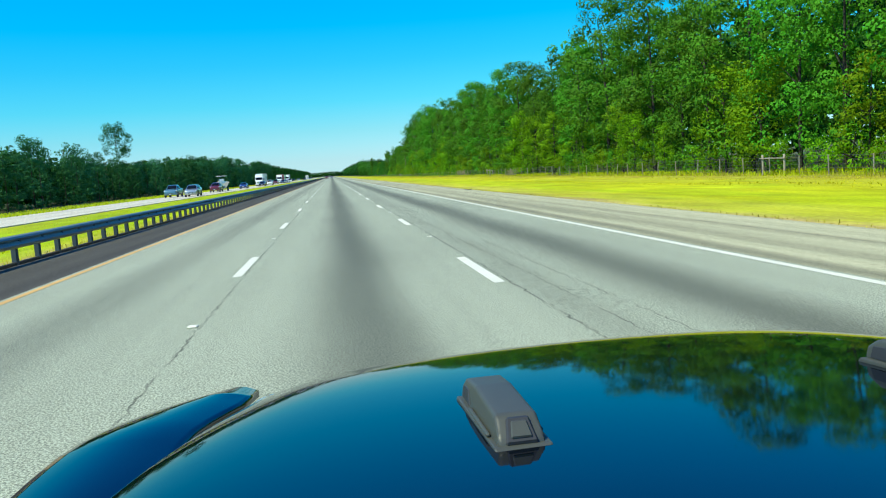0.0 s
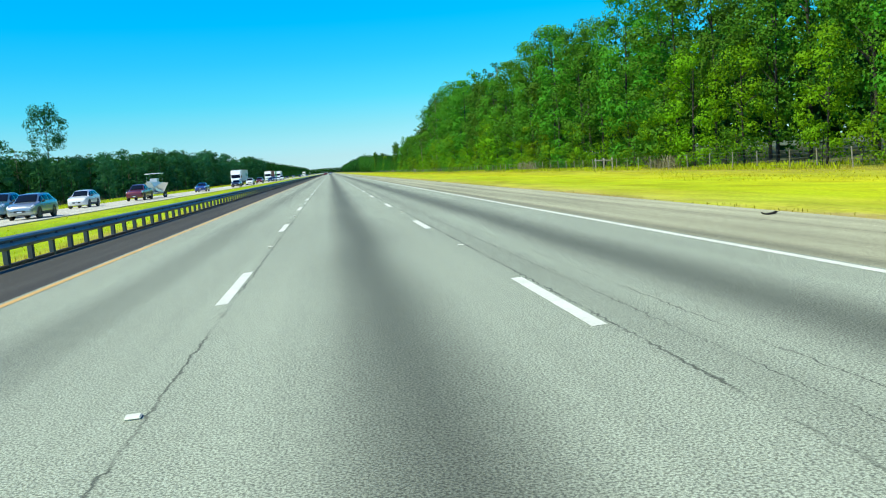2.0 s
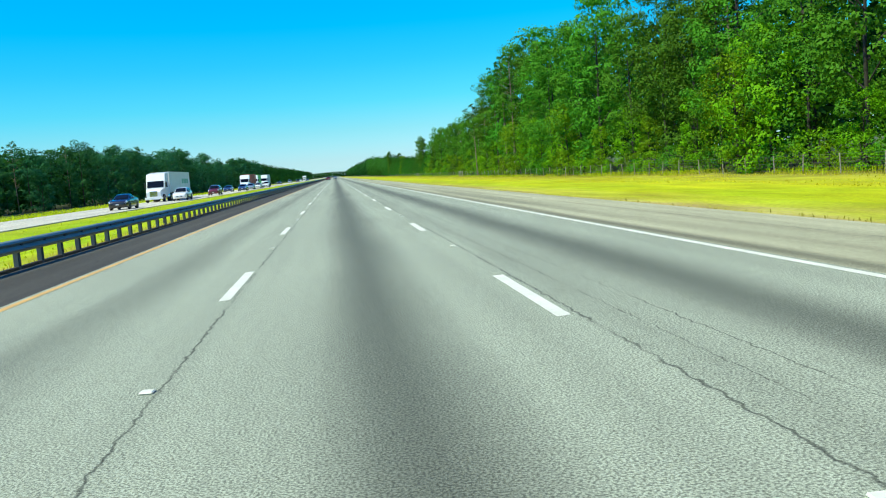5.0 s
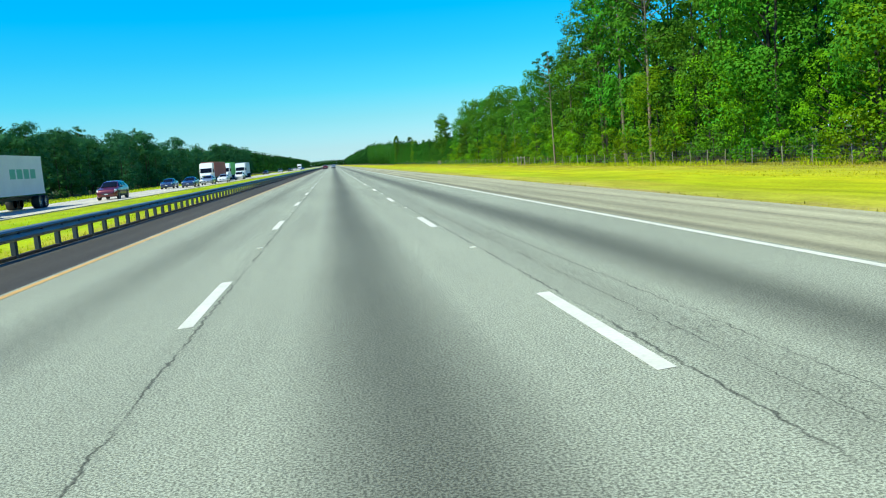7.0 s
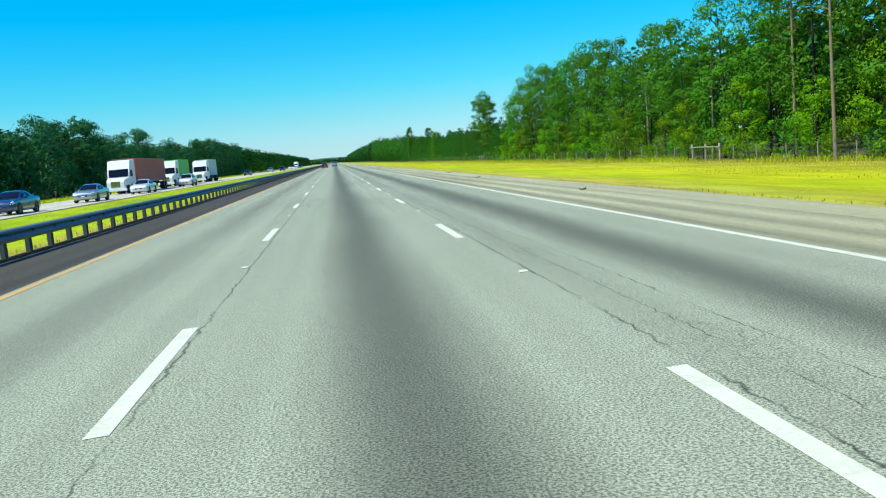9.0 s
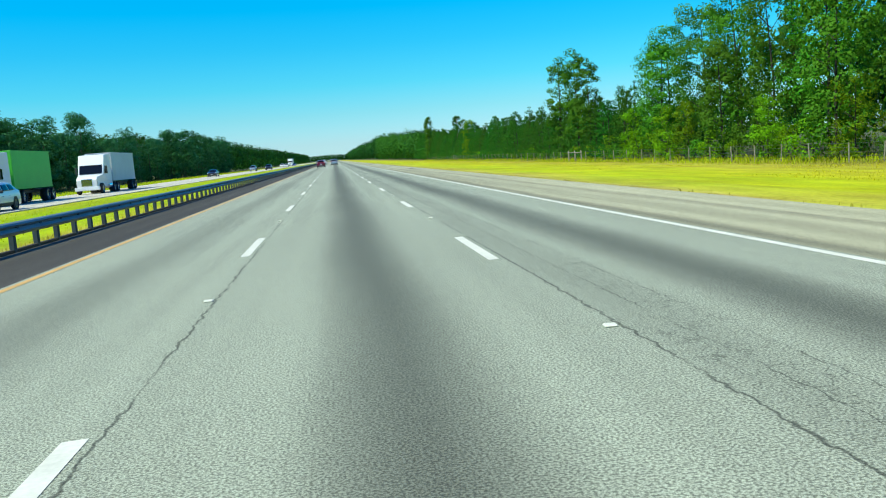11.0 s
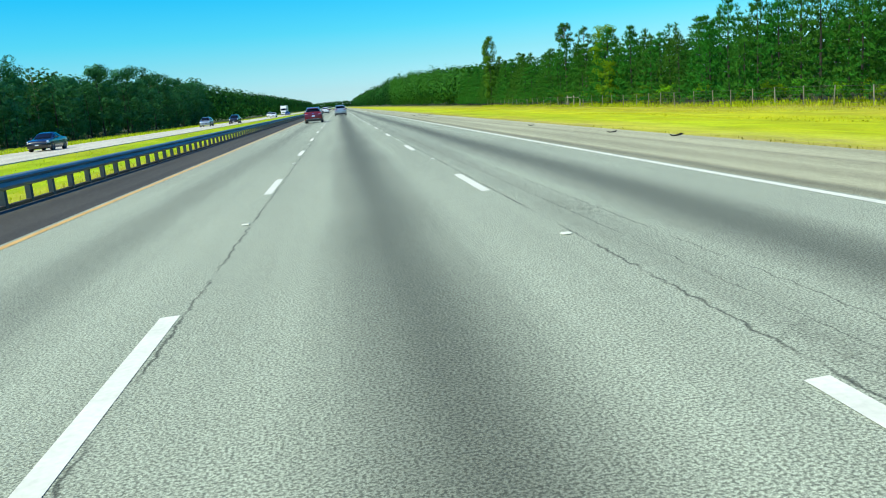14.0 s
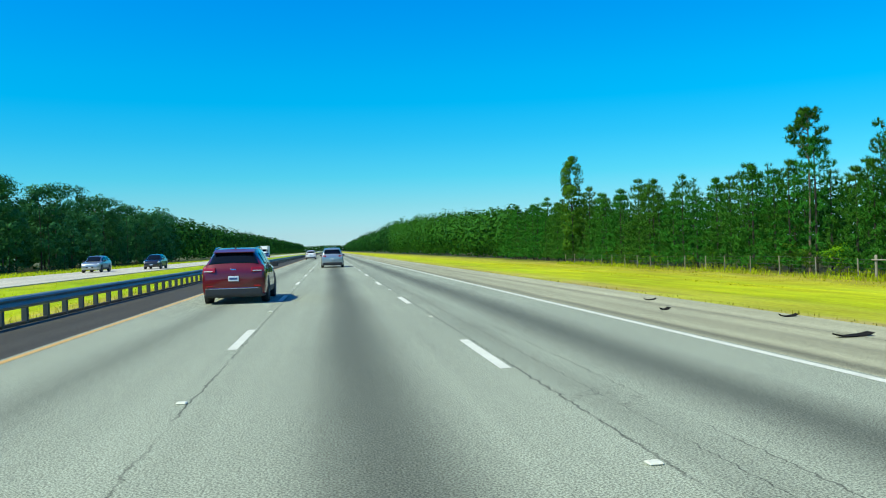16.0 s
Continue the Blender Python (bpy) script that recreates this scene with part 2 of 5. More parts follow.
DARK_PLASTIC = material("dark_plastic", (0.03, 0.031, 0.033), 0.55, spread=0.08)
GLASS_DARK = material("tinted_glass", (0.006, 0.008, 0.009), 0.05, spread=0.0, spec=0.35)
RIM = material("alloy_rim", (0.62, 0.63, 0.64), 0.25, 0.9, spread=0.04)
CHROME = material("chrome_trim", (0.75, 0.76, 0.77), 0.12, 1.0, spread=0.0)
TAIL_RED = material("tail_lamp_red", (0.34, 0.008, 0.010), 0.15, spread=0.0, coat=0.6)
LAMP_CLEAR = material("lamp_clear", (0.75, 0.77, 0.78), 0.1, spread=0.0, coat=1.0)
PLATE_WHITE = material("plate_white", (0.72, 0.76, 0.80), 0.4, spread=0.05)
PLATE_BAR = material("plate_bar_blue", (0.05, 0.09, 0.22), 0.5, spread=0.0)


def paint(name, color, metal=0.25):
    return material(name, color, 0.32, metal, spread=0.03, scale=1.0, fine=8, coat=1.0)


# ---------------------------------------------------------------- mesh helpers
def mesh_from(name, verts, faces, mats, smooth=False, slots=None):
    me = bpy.data.meshes.new(name)
    me.from_pydata([tuple(v) for v in verts], [], [tuple(f) for f in faces])
    for m in mats if isinstance(mats, (list, tuple)) else [mats]:
        me.materials.append(m)
    if slots is not None:
        me.polygons.foreach_set("material_index", np.asarray(slots, np.int32))
    if smooth:
        me.polygons.foreach_set("use_smooth", np.ones(len(me.polygons), bool))
    me.update()
    return me


def quads_mesh(name, verts, mat, slots=None, facing=None):
    """A mesh of loose faces from an array of shape (n, 3 or 4, 3), shaded along the facing of each, if given."""
    q = np.array(verts, np.float32)
    sides = q.shape[1]
    if facing is not None:
        turned = (np.cross(q[:, 1] - q[:, 0], q[:, 2] - q[:, 0]) * facing).sum(1) < 0
        q[turned] = q[turned][:, ::-1]
    v = q.reshape(-1, 3)
    count = len(q)
    me = bpy.data.meshes.new(name)
    me.vertices.add(len(v))
    me.vertices.foreach_set("co", v.ravel())
    me.loops.add(len(v))
    me.loops.foreach_set("vertex_index", np.arange(len(v), dtype=np.int32))
    me.polygons.add(count)
    me.polygons.foreach_set("loop_start", np.arange(count, dtype=np.int32) * sides)
    me.polygons.foreach_set("loop_total", np.full(count, sides, np.int32))
    for m in mat if isinstance(mat, (list, tuple)) else [mat]:
        me.materials.append(m)
    if slots is not None:
        me.polygons.foreach_set("material_index", np.asarray(slots, np.int32))
    me.update(calc_edges=True)
    me.validate()
    if facing is not None:
        f = np.asarray(facing, np.float32)
        f = f / np.maximum(np.linalg.norm(f, axis=1, keepdims=True), 1e-6)
        me.polygons.foreach_set("use_smooth", np.ones(count, bool))
        me.normals_split_custom_set_from_vertices(np.repeat(f, sides, 0).tolist())
    return me


def holder(name, m=None, **tags):
    ob = new(name)
    ob.empty_display_size = 0.3
    if m is not None:
        ob.matrix_basis = m
    return tagged(ob, **tags)


def part(name, data, mat, parent, label="", smooth=False, at=None):
    """Links a bmesh or a mesh as one object under a thing or a part."""
    if isinstance(data, bmesh.types.BMesh):
        bm, data = data, bpy.data.meshes.new(name)
        bm.to_mesh(data)
        bm.free()
        data.materials.append(mat)
        if smooth:
            data.polygons.foreach_set("use_smooth", np.ones(len(data.polygons), bool))
            data.set_sharp_from_angle(angle=radians(32))
    ob = new(name, data)
    ob.parent = parent
    if at is not None:
        ob.matrix_basis = at
    return tagged(ob, label=label)


def box_bm(x0, x1, y0, y1, z0, z1, bevel=0.0, segs=2):
    bm = bmesh.new()
    bmesh.ops.create_cube(bm, size=1.0)
    for v in bm.verts:
        v.co = Vector((x0 if v.co.x < 0 else x1, y0 if v.co.y < 0 else y1, z0 if v.co.z < 0 else z1))
    if bevel:
        bmesh.ops.bevel(bm, geom=bm.edges[:], offset=bevel, segments=segs, affect="EDGES", profile=0.6)
    return bm


def prism_bm(profile, width, bevel=0.0, segs=2):
    """A closed side outline (y, z) spread to both sides by width(y, z), with rounded edges."""
    bm = bmesh.new()
    left = [bm.verts.new((-width(y, z), y, z)) for y, z in profile]
    right = [bm.verts.new((width(y, z), y, z)) for y, z in profile]
    bm.faces.new(left)
    bm.faces.new(right[::-1])
    k = len(profile)
    for i in range(k):
        j = (i + 1) % k
        bm.faces.new((left[j], left[i], right[i], right[j]))
    bmesh.ops.recalc_face_normals(bm, faces=bm.faces[:])
    if bevel:
        bmesh.ops.bevel(bm, geom=bm.edges[:], offset=bevel, segments=segs, affect="EDGES", profile=0.6, clamp_overlap=True)
    return bm


def tube_mesh(name, paths, mat, sides=6):
    """Tapered tubes joined in one mesh: each path is a list of (point, radius)."""
    verts, faces = [], []
    for path in paths:
        base = len(verts)
        for i, (p, r) in enumerate(path):
            p = Vector(p)
            q = Vector(path[min(i + 1, len(path) - 1)][0]) - Vector(path[max(i - 1, 0)][0])
            u = q.orthogonal().normalized()
            w = q.normalized().cross(u)
            for k in range(sides):
                a = 2 * math.pi * k / sides
                verts.append(p + r * (math.cos(a) * u + math.sin(a) * w))
        for i in range(len(path) - 1):
            for k in range(sides):
                a, b = base + i * sides + k, base + i * sides + (k + 1) % sides
                faces.append((a, b, b + sides, a + sides))
    return mesh_from(name, verts, faces, mat, smooth=True)


# ---------------------------------------------------------------- ground and carriageways
Y0, Y1 = -220.0, 2600.0


def strip(name, x0, x1, z, mat, label, depth=0.2, y0=Y0, y1=Y1):
    bm = box_bm(x0, x1, y0, y1, z - depth, z)
    me = bpy.data.meshes.new(name)
    bm.to_mesh(me)
    bm.free()
    me.materials.append(mat)
    return tagged(new(name, me), label=label, kind="structure", category=name.split("_")[0])


def lateral(x, y):
    """Height of the earth beside the carriageways: shallow swales, a low bank under the woods."""
    pts = [(-400, -0.5), (-75, -0.8), (-60, -1.0), (-45, -0.8), (-34, -0.42), (-28.6, -0.1), (-27.2, -0.07), (-18.2, -0.07), (-16.5, -0.12), (-12.6, -0.36), (-8.6, -0.12),
           (-7.4, -0.06), (8.7, -0.07), (9.3, -0.06)]
    if x <= 9.3:
        z = float(np.interp(x, [p[0] for p in pts], [p[1] for p in pts]))
    else:
        fall = float(np.interp(y, [0, 150, 300], [0.50, 0.60, 1.0]))
        z = -0.06 + fall * float(np.interp(x, [9.3, 14, 20, 26, 30, 38, 60, 400], [0, -0.32, -0.66, -0.90, -0.94, -0.75, -0.6, -0.4]))
    if x < -28.2 or -17.4 < x < -8.5 or x > 9.6:
        z += 0.09 * noise.noise(Vector((x * 0.35, y * 0.12, 3.0)))
    return z


gx = [-2400, -800, -300, -120, -90, -75, -66, -60, -54, -48, -42, -36, -31, -28.4, -27.3, -18.1, -17.2, -16.2, -14.5, -12.5, -10.5, -8.8, -7.6, 8.6, 9.2, 10.2, 12, 14, 16.5, 19, 21.5, 24, 26.5, 28.5, 30.5, 33, 37, 44, 60, 120, 300, 800, 2400]
gy = [-600, -300, -150] + [-60 + 4.0 * i for i in range(190)] + [720 + 20.0 * i for i in range(30)] + [1400, 1900, 2600, 3400, 4600]
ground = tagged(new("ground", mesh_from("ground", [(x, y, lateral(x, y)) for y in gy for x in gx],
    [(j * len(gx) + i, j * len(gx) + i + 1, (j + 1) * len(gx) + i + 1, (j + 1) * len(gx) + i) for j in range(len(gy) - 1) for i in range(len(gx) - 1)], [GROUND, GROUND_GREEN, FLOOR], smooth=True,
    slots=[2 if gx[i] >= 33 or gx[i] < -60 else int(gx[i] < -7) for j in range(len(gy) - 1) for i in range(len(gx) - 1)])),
    label="yellow-green mown grass verge and earth", category="ground", kind="structure")

road = strip("road", -5.22, 5.52, 0.0, PAVE, "grey worn three-lane highway pavement with dark oil bands")
strip("shoulder_right", 5.52, 8.75, -0.004, SHOULDER, "tan weathered right road shoulder")
strip("shoulder_left", -7.35, -5.22, -0.004, ASPHALT, "dark asphalt left shoulder beside the guardrail")
strip("road_opposite", -27.0, -18.3, -0.01, FARROAD, "pale pavement of the opposite carriageway")


def flat(name, x0, x1, y0, y1, z, mat, parent, label=""):
    """A painted stripe with worn, slightly uneven ends."""
    me = mesh_from(name, [(x0, y0, z), (x1, y0 + 0.02, z), (x1, y1, z), (x0, y1 - 0.02, z)], [(0, 1, 2, 3)], mat)
    return part(name, me, mat, parent, label)


flat("edge_line_white", 5.31, 5.44, Y0, Y1, 0.004, WHITE_LINE, road, "solid white edge line")
flat("edge_line_orange", -5.135, -5.005, Y0, Y1, 0.004, YELLOW_LINE, road, "solid orange-yellow edge line")
flat("edge_line_white", -26.6, -26.46, Y0, Y1, -0.004, WHITE_LINE, road, "solid white edge line")

PITCH, DASH = 12.192, 3.22
dash_me = mesh_from("lane_dash", [(-0.075, 0, 0.004), (0.075, 0.03, 0.004), (0.078, DASH, 0.004), (-0.072, DASH - 0.02, 0.004)], [(0, 1, 2, 3)], WHITE_LINE)
stud_bm = box_bm(-0.055, 0.055, -0.05, 0.05, 0.0, 0.02, 0.01, 1)
stud_me = bpy.data.meshes.new("road_stud")
stud_bm.to_mesh(stud_me)
stud_me.materials.append(WHITE_LINE)
stud_bm.free()
rng = random.Random(4)
SLIP = ([0, 1, 2, 6, 8, 9, 10, 12, 18, 19, 21, 33, 35, 36, 38, 39, 41, 42], [-.1, -.3, -.1, .2, .7, .65, .2, .1, .05, .27, 0, -.1, -.35, -.4, -.45, -.68, -.35, 0])
for k in range(-4, 90):
    for x, off in ((-1.83, 0.0), (1.83, -3.205)):
        part("lane_dash", dash_me, None, road, at=pose(x + rng.uniform(-0.02, 0.02), k * PITCH + off + (float(np.interp(k, *SLIP)) if x < 0 else 0.0), 0))
        part("road_stud", stud_me, None, road, at=pose(x + 0.05, k * PITCH + off + 7.75, 0, 0, 0, rng.uniform(-6, 6)))
for k in range(-2, 60):
    part("lane_dash", dash_me, None, road, at=pose(-22.3, k * PITCH + 4, -0.01))

# ---------------------------------------------------------------- guardrail
GAP, FIRST = 1.475, 6.57 - 1.475 * 14
rail = holder("guardrail", pose(-7.62, 0, 0), label="bluish galvanised steel guardrail on dark posts along the median", category="guardrail")
w_shape = [(0.0, 0.355), (0.055, 0.39), (0.085, 0.44), (0.03, 0.515), (0.0, 0.53), (0.03, 0.545), (0.085, 0.59), (0.055, 0.635), (0.0, 0.665), (-0.02, 0.655),
           (0.03, 0.60), (0.0, 0.54), (-0.02, 0.53), (0.0, 0.52), (0.03, 0.44), (-0.02, 0.36)]
stops = [FIRST + GAP * 4 * i for i in range(235)]
beam_v = [(x + 0.12, y, z) for y in stops for x, z in w_shape]
nw = len(w_shape)
beam_f = [(j * nw + i, j * nw + (i + 1) % nw, (j + 1) * nw + (i + 1) % nw, (j + 1) * nw + i) for j in range(len(stops) - 1) for i in range(nw)]
part("beam", mesh_from("beam", beam_v, beam_f, GALV), GALV, rail)
post_bm = box_bm(-0.06, 0.06, -0.075, 0.075, -0.5, 0.62, 0.012, 1)
post_me = bpy.data.meshes.new("post")
post_bm.to_mesh(post_me)
post_bm.free()
post_me.materials.append(POST)
block_bm = box_bm(0.05, 0.16, -0.06, 0.06, 0.40, 0.64, 0.01, 1)
block_me = bpy.data.meshes.new("spacer")
block_bm.to_mesh(block_me)
block_bm.free()
block_me.materials.append(POST)
for k in range(300):
    p = part("post", post_me, None, rail, at=pose(0, FIRST + GAP * (k + 6), 0))
    part("spacer", block_me, None, p)
rest = []
for k in list(range(6)) + list(range(306, 930)):
    y = FIRST + GAP * k
    for a, b, c, d in (((-.06, -.075), (.06, -.075), 0, 0), ((.06, -.075), (.06, .075), 0, 0), ((.06, .075), (-.06, .075), 0, 0), ((-.06, .075), (-.06, -.075), 0, 0)):
        rest.append([(a[0], y + a[1], -0.5), (b[0], y + b[1], -0.5), (b[0], y + b[1], 0.62), (a[0], y + a[1], 0.62)])
tagged(part("distant_posting", quads_mesh("distant_posting", rest, POST), None, rail), kind="stuff")
curb = box_bm(-0.06, 0.05, FIRST, 1300, -0.12, 0.03, 0.015, 1)
part("kerb", curb, ASPHALT, rail, "low worn edge strip under the posts")

# ---------------------------------------------------------------- trees
def leaves(centres, outward, size, rs, aspect=0.68):
    """Three-cornered leaf sprays at the centres, leaning outwards."""
    n = len(centres)
    nrm = outward + rs.normal(0, 0.38, (n, 3))
    nrm[:, 2] += 0.35
    nrm /= np.linalg.norm(nrm, axis=1, keepdims=True)
    t = np.cross(nrm, rs.normal(0, 1, (n, 3)))
    t /= np.linalg.norm(t, axis=1, keepdims=True)
    b = np.cross(nrm, t)
    s = (size * rs.uniform(0.6, 1.35, n))[:, None]
    fold = nrm * s * rs.uniform(-0.15, 0.15, (n, 1))
    return np.stack([centres - t * s * 0.45 - b * s * aspect * 0.6, centres - t * s * 0.3 + b * s * aspect * 0.6 + fold, centres + t * s * 0.55], 1)


def crown_points(rs, height, spread, low, clumps, per, clump_r):
    """Clumps of leaf places in an uneven crown from the height low to the top."""
    pts, out = [], []
    lobes = rs.uniform(0, 6.28, 3)
    for _ in range(clumps):
        f = rs.uniform(0, 1) ** 0.85
        z = low + (height - low) * f
        a = rs.uniform(0, 6.28)
        wide = spread * (math.sin(math.pi * min(0.12 + 0.80 * f, 0.97)) ** 0.55) * (0.82 + 0.22 * math.sin(2 * a + lobes[0]) + 0.12 * math.sin(5 * f * 3 + lobes[1]))
        r = wide * rs.uniform(0.45, 1.0) ** 0.5
        c = np.array([r * math.cos(a), r * math.sin(a), z])
        d = rs.normal(0, 1, (per, 3))
        d /= np.linalg.norm(d, axis=1, keepdims=True)
        rad = clump_r * rs.uniform(0.6, 1.25) * rs.uniform(0.6, 1, (per, 1)) ** 0.5
        p = c + d * rad * np.array([1, 1, 0.75])
        p[:, 2] = np.maximum(p[:, 2], 0.12)
        o = d + 0.7 * (c - np.array([0, 0, z])) / max(wide, 0.5)
        pts.append(p)
        out.append(o)
    return np.concatenate(pts), np.concatenate(out)


def broadleaf(seed, height, spread, low, mat, clumps=70, per=44, size=0.34, clump_r=0.85, category="tree", name="broadleaf_tree", label="tall dense green broadleaf tree at the wood's edge", limbs=5):
    rs, r = np.random.RandomState(seed), random.Random(seed)
    ob = holder(name, label=label, category=category)
    paths = [[((0, 0, -0.4), height * 0.008 + 0.03), ((r.uniform(-.2, .2), r.uniform(-.2, .2), height * 0.4), height * 0.006 + 0.02), ((r.uniform(-.4, .4), r.uniform(-.4, .4), height * 0.9), 0.03)]]
    for k in range(limbs):
        z, a = height * r.uniform(0.25, 0.75), r.uniform(0, 6.28)
        e = spread * r.uniform(0.4, 0.62)
        paths.append([((0, 0, z), 0.07), ((0.5 * e * math.cos(a), 0.5 * e * math.sin(a), z + height * 0.07), 0.045), ((e * math.cos(a), e * math.sin(a), z + height * 0.12), 0.015)])
    part("trunk", tube_mesh("trunk", paths, BARK), None, ob)
    p, o = crown_points(rs, height, spread, low, clumps, per, clump_r)
    part("crown", quads_mesh("crown", leaves(p, o, size, rs), mat, facing=o + np.array([0, 0, 0.25]) + rs.normal(0, 0.11, o.shape)), None, ob)
    return ob


def needle_tufts(centres, dirs, length, count, rs, width=0.055):
    """Bundles of long flat needles round each shoot."""
    c, d = np.repeat(centres, count, 0), np.repeat(dirs, count, 0)
    n = len(c)
    w = d * 0.9 + rs.normal(0, 0.55, (n, 3))
    w /= np.linalg.norm(w, axis=1, keepdims=True)
    side = np.cross(w, rs.normal(0, 1, (n, 3)))
    side /= np.linalg.norm(side, axis=1, keepdims=True)
    ln = (length * rs.uniform(0.7, 1.2, n))[:, None]
    base = c - d * ln * 0.25 * rs.uniform(0, 1, (n, 1))
    return np.stack([base - side * width * 0.75, base + side * width * 0.75, base + w * ln], 1)


def young_pine(seed, height, spread, tufts=190, count=8, mat=None, name="young_pine", label="dense young plantation pine with upright pale shoots"):
    rs, r = np.random.RandomState(seed), random.Random(seed)
    ob = holder(name, label=label, category="pine tree")
    part("trunk", tube_mesh("trunk", [[((0, 0, -0.4), 0.10), ((0.05, 0, height * 0.5), 0.07), ((0, 0.03, height), 0.02)]], YOUNG_BARK, 5), None, ob)
    f = rs.uniform(0, 1, tufts) ** 1.4
    a = rs.uniform(0, 6.28, tufts)
    whorl = np.round(f * 9) / 9
    f = 0.65 * f + 0.35 * whorl
    z = 0.15 + (height - 0.15) * f
    rad = spread * (1.03 - f) ** 0.72 * rs.uniform(0.12, 1.0, tufts) ** 0.6
    c = np.stack([rad * np.cos(a), rad * np.sin(a), z + 0.25 * rad], 1)
    d = np.stack([np.cos(a) * 0.75, np.sin(a) * 0.75, np.full(tufts, 0.75) + f * 0.8], 1)
    d /= np.linalg.norm(d, axis=1, keepdims=True)
    top = np.array([[0, 0, height + 0.1], [0, 0, height - 0.3], [0.12, 0, height - 0.55], [-0.1, 0.1, height - 0.5]])
    c, d = np.concatenate([c, top]), np.concatenate([d, np.tile([[0, 0, 1.0]], (4, 1))])
    part("crown", quads_mesh("crown", needle_tufts(c, d, 0.34, count, rs, 0.034), mat or NEEDLE, facing=np.repeat(d, count, 0) + rs.normal(0, 0.2, (len(d) * count, 3))), None, ob)
    return ob


def tall_pine(seed, height, clear, spread, clumps=34, dense=11, label="tall slender pine with a bare trunk and tufted top"):
    """A pine whose trunk is bare to the height clear, with limbs that end in needle clumps."""
    rs, r = np.random.RandomState(seed), random.Random(seed)
    ob = holder("tall_pine", label=label, category="pine tree")
    lean = r.uniform(-0.3, 0.3)
    paths = [[((0, 0, -0.4), height * 0.009 + 0.01), ((lean * 0.4, 0.1, height * 0.45), height * 0.006 + 0.01), ((lean, 0, height * 0.98), 0.04)]]
    cs, ds = [], []
    for k in range(clumps):
        f = (k + r.random()) / clumps
        z = clear + (height - clear) * f
        a = r.uniform(0, 6.28)
        e = spread * (0.45 + 0.75 * math.sin(math.pi * min(0.15 + 0.75 * f, 1))) * r.uniform(0.35, 1.0) * (1.0 if f < 0.9 else 0.5)
        s = np.array([lean * z / height, 0, z - 0.25])
        t = s + np.array([e * math.cos(a), e * math.sin(a), 0.35 * e + 0.2])
        paths.append([(s, 0.035), ((s + t) / 2 + np.array([0, 0, -0.08]), 0.025), (t, 0.012)])
        for _ in range(dense):
            g = rs.normal(0, 1, 3)
            g /= np.linalg.norm(g)
            cs.append(t + g * 0.42 * rs.uniform(0.3, 1) * np.array([1, 1, 0.6]))
            ds.append(g * 0.7 + np.array([0, 0, 0.6]))
    part("trunk", tube_mesh("trunk", paths, PINE_BARK, 6), None, ob)
    d = np.array(ds)
    d /= np.linalg.norm(d, axis=1, keepdims=True)
    part("crown", quads_mesh("crown", needle_tufts(np.array(cs), d, 0.30, 14, rs, 0.035), NEEDLE, facing=np.repeat(d, 14, 0) + rs.normal(0, 0.2, (len(d) * 14, 3))), None, ob)
    return ob


def plant(kinds, spots, group=""):
    """Sets copies of the kinds at the spots (x, y, scale); the first use of each kind is the original."""
    used = set()
    r = random.Random(len(spots))
    for x, y, s in spots:
        k = r.randrange(len(kinds))
        m = pose(x, y, lateral(x, y) - 0.02, 0, 0, r.uniform(0, 360))
        sz = r.uniform(0.93, 1.08)
        if k in used:
            ob = copy_thing(kinds[k], m)
        else:
            ob = kinds[k]
            ob.matrix_basis = m
            used.add(k)
        ob.scale = (s * r.uniform(0.9, 1.12), s * r.uniform(0.9, 1.12), s * sz)
        if group:
            ob["group"] = group
    for k, ob in enumerate(kinds):
        if k not in used:
            for o in (*ob.children, ob):
                bpy.data.objects.remove(o)


tr = random.Random(11)


def row(x, y0, y1, step, scale, wob=1.2):
    out, y = [], y0
    while y < y1:
        out.append((x + tr.uniform(-wob, wob), y + tr.uniform(-0.3, 0.3) * step, scale(y) * tr.uniform(0.88, 1.12)))
        y += step
    return out


# the tall mixed wood on the right, then the young pine plantation
def tall(y):
    """Height of the wood's edge along the road, as a share of the full-grown trees."""
    return float(np.interp(y, [-30, 140, 205, 228, 250, 273, 303, 318, 333, 345, 372, 392, 416, 424, 430], [1.0, 1.02, 1.0, 1.11, 1.06, 1.16, 1.22, 1.02, 0.80, 0.70, 0.72, 0.77, 0.80, 0.6, 0.45]))


def glade(spots):
    """Leaves out the trees where a dark gap opens in the wood's edge."""
    return [q for q in spots if not 100.5 < q[1] < 109.5]


wood_a = [broadleaf(20 + i, 18.0, 4.2, 1.0, LEAF, clumps=112, per=92, size=0.225, clump_r=1.05) for i in range(4)]
wood_b = [broadleaf(40 + i, 18.8, 4.6, 3.0, LEAF, clumps=44, per=60, size=0.38, clump_r=1.35) for i in range(3)]
light_a = [broadleaf(60 + i, 10.0, 3.0, 0.3, LEAF_LIGHT, clumps=62, per=68, size=0.195, clump_r=0.8, label="smaller light-green broadleaf tree in front of the wood") for i in range(3)]
plant(wood_a, glade(row(34.2, -14, 421, 7.0, tall)), "woodland edge")
plant(wood_b, row(40.5, -12, 420, 8.4, lambda y: 1.02 * tall(y), 1.8), "woodland")
plant(light_a, glade(row(32.3, -8, 322, 8.4, lambda y: tr.uniform(0.5, 1.0), 0.8) + row(32.0, 326, 428, 9.0, lambda y: tr.uniform(0.4, 0.62), 0.6)), "woodland edge")
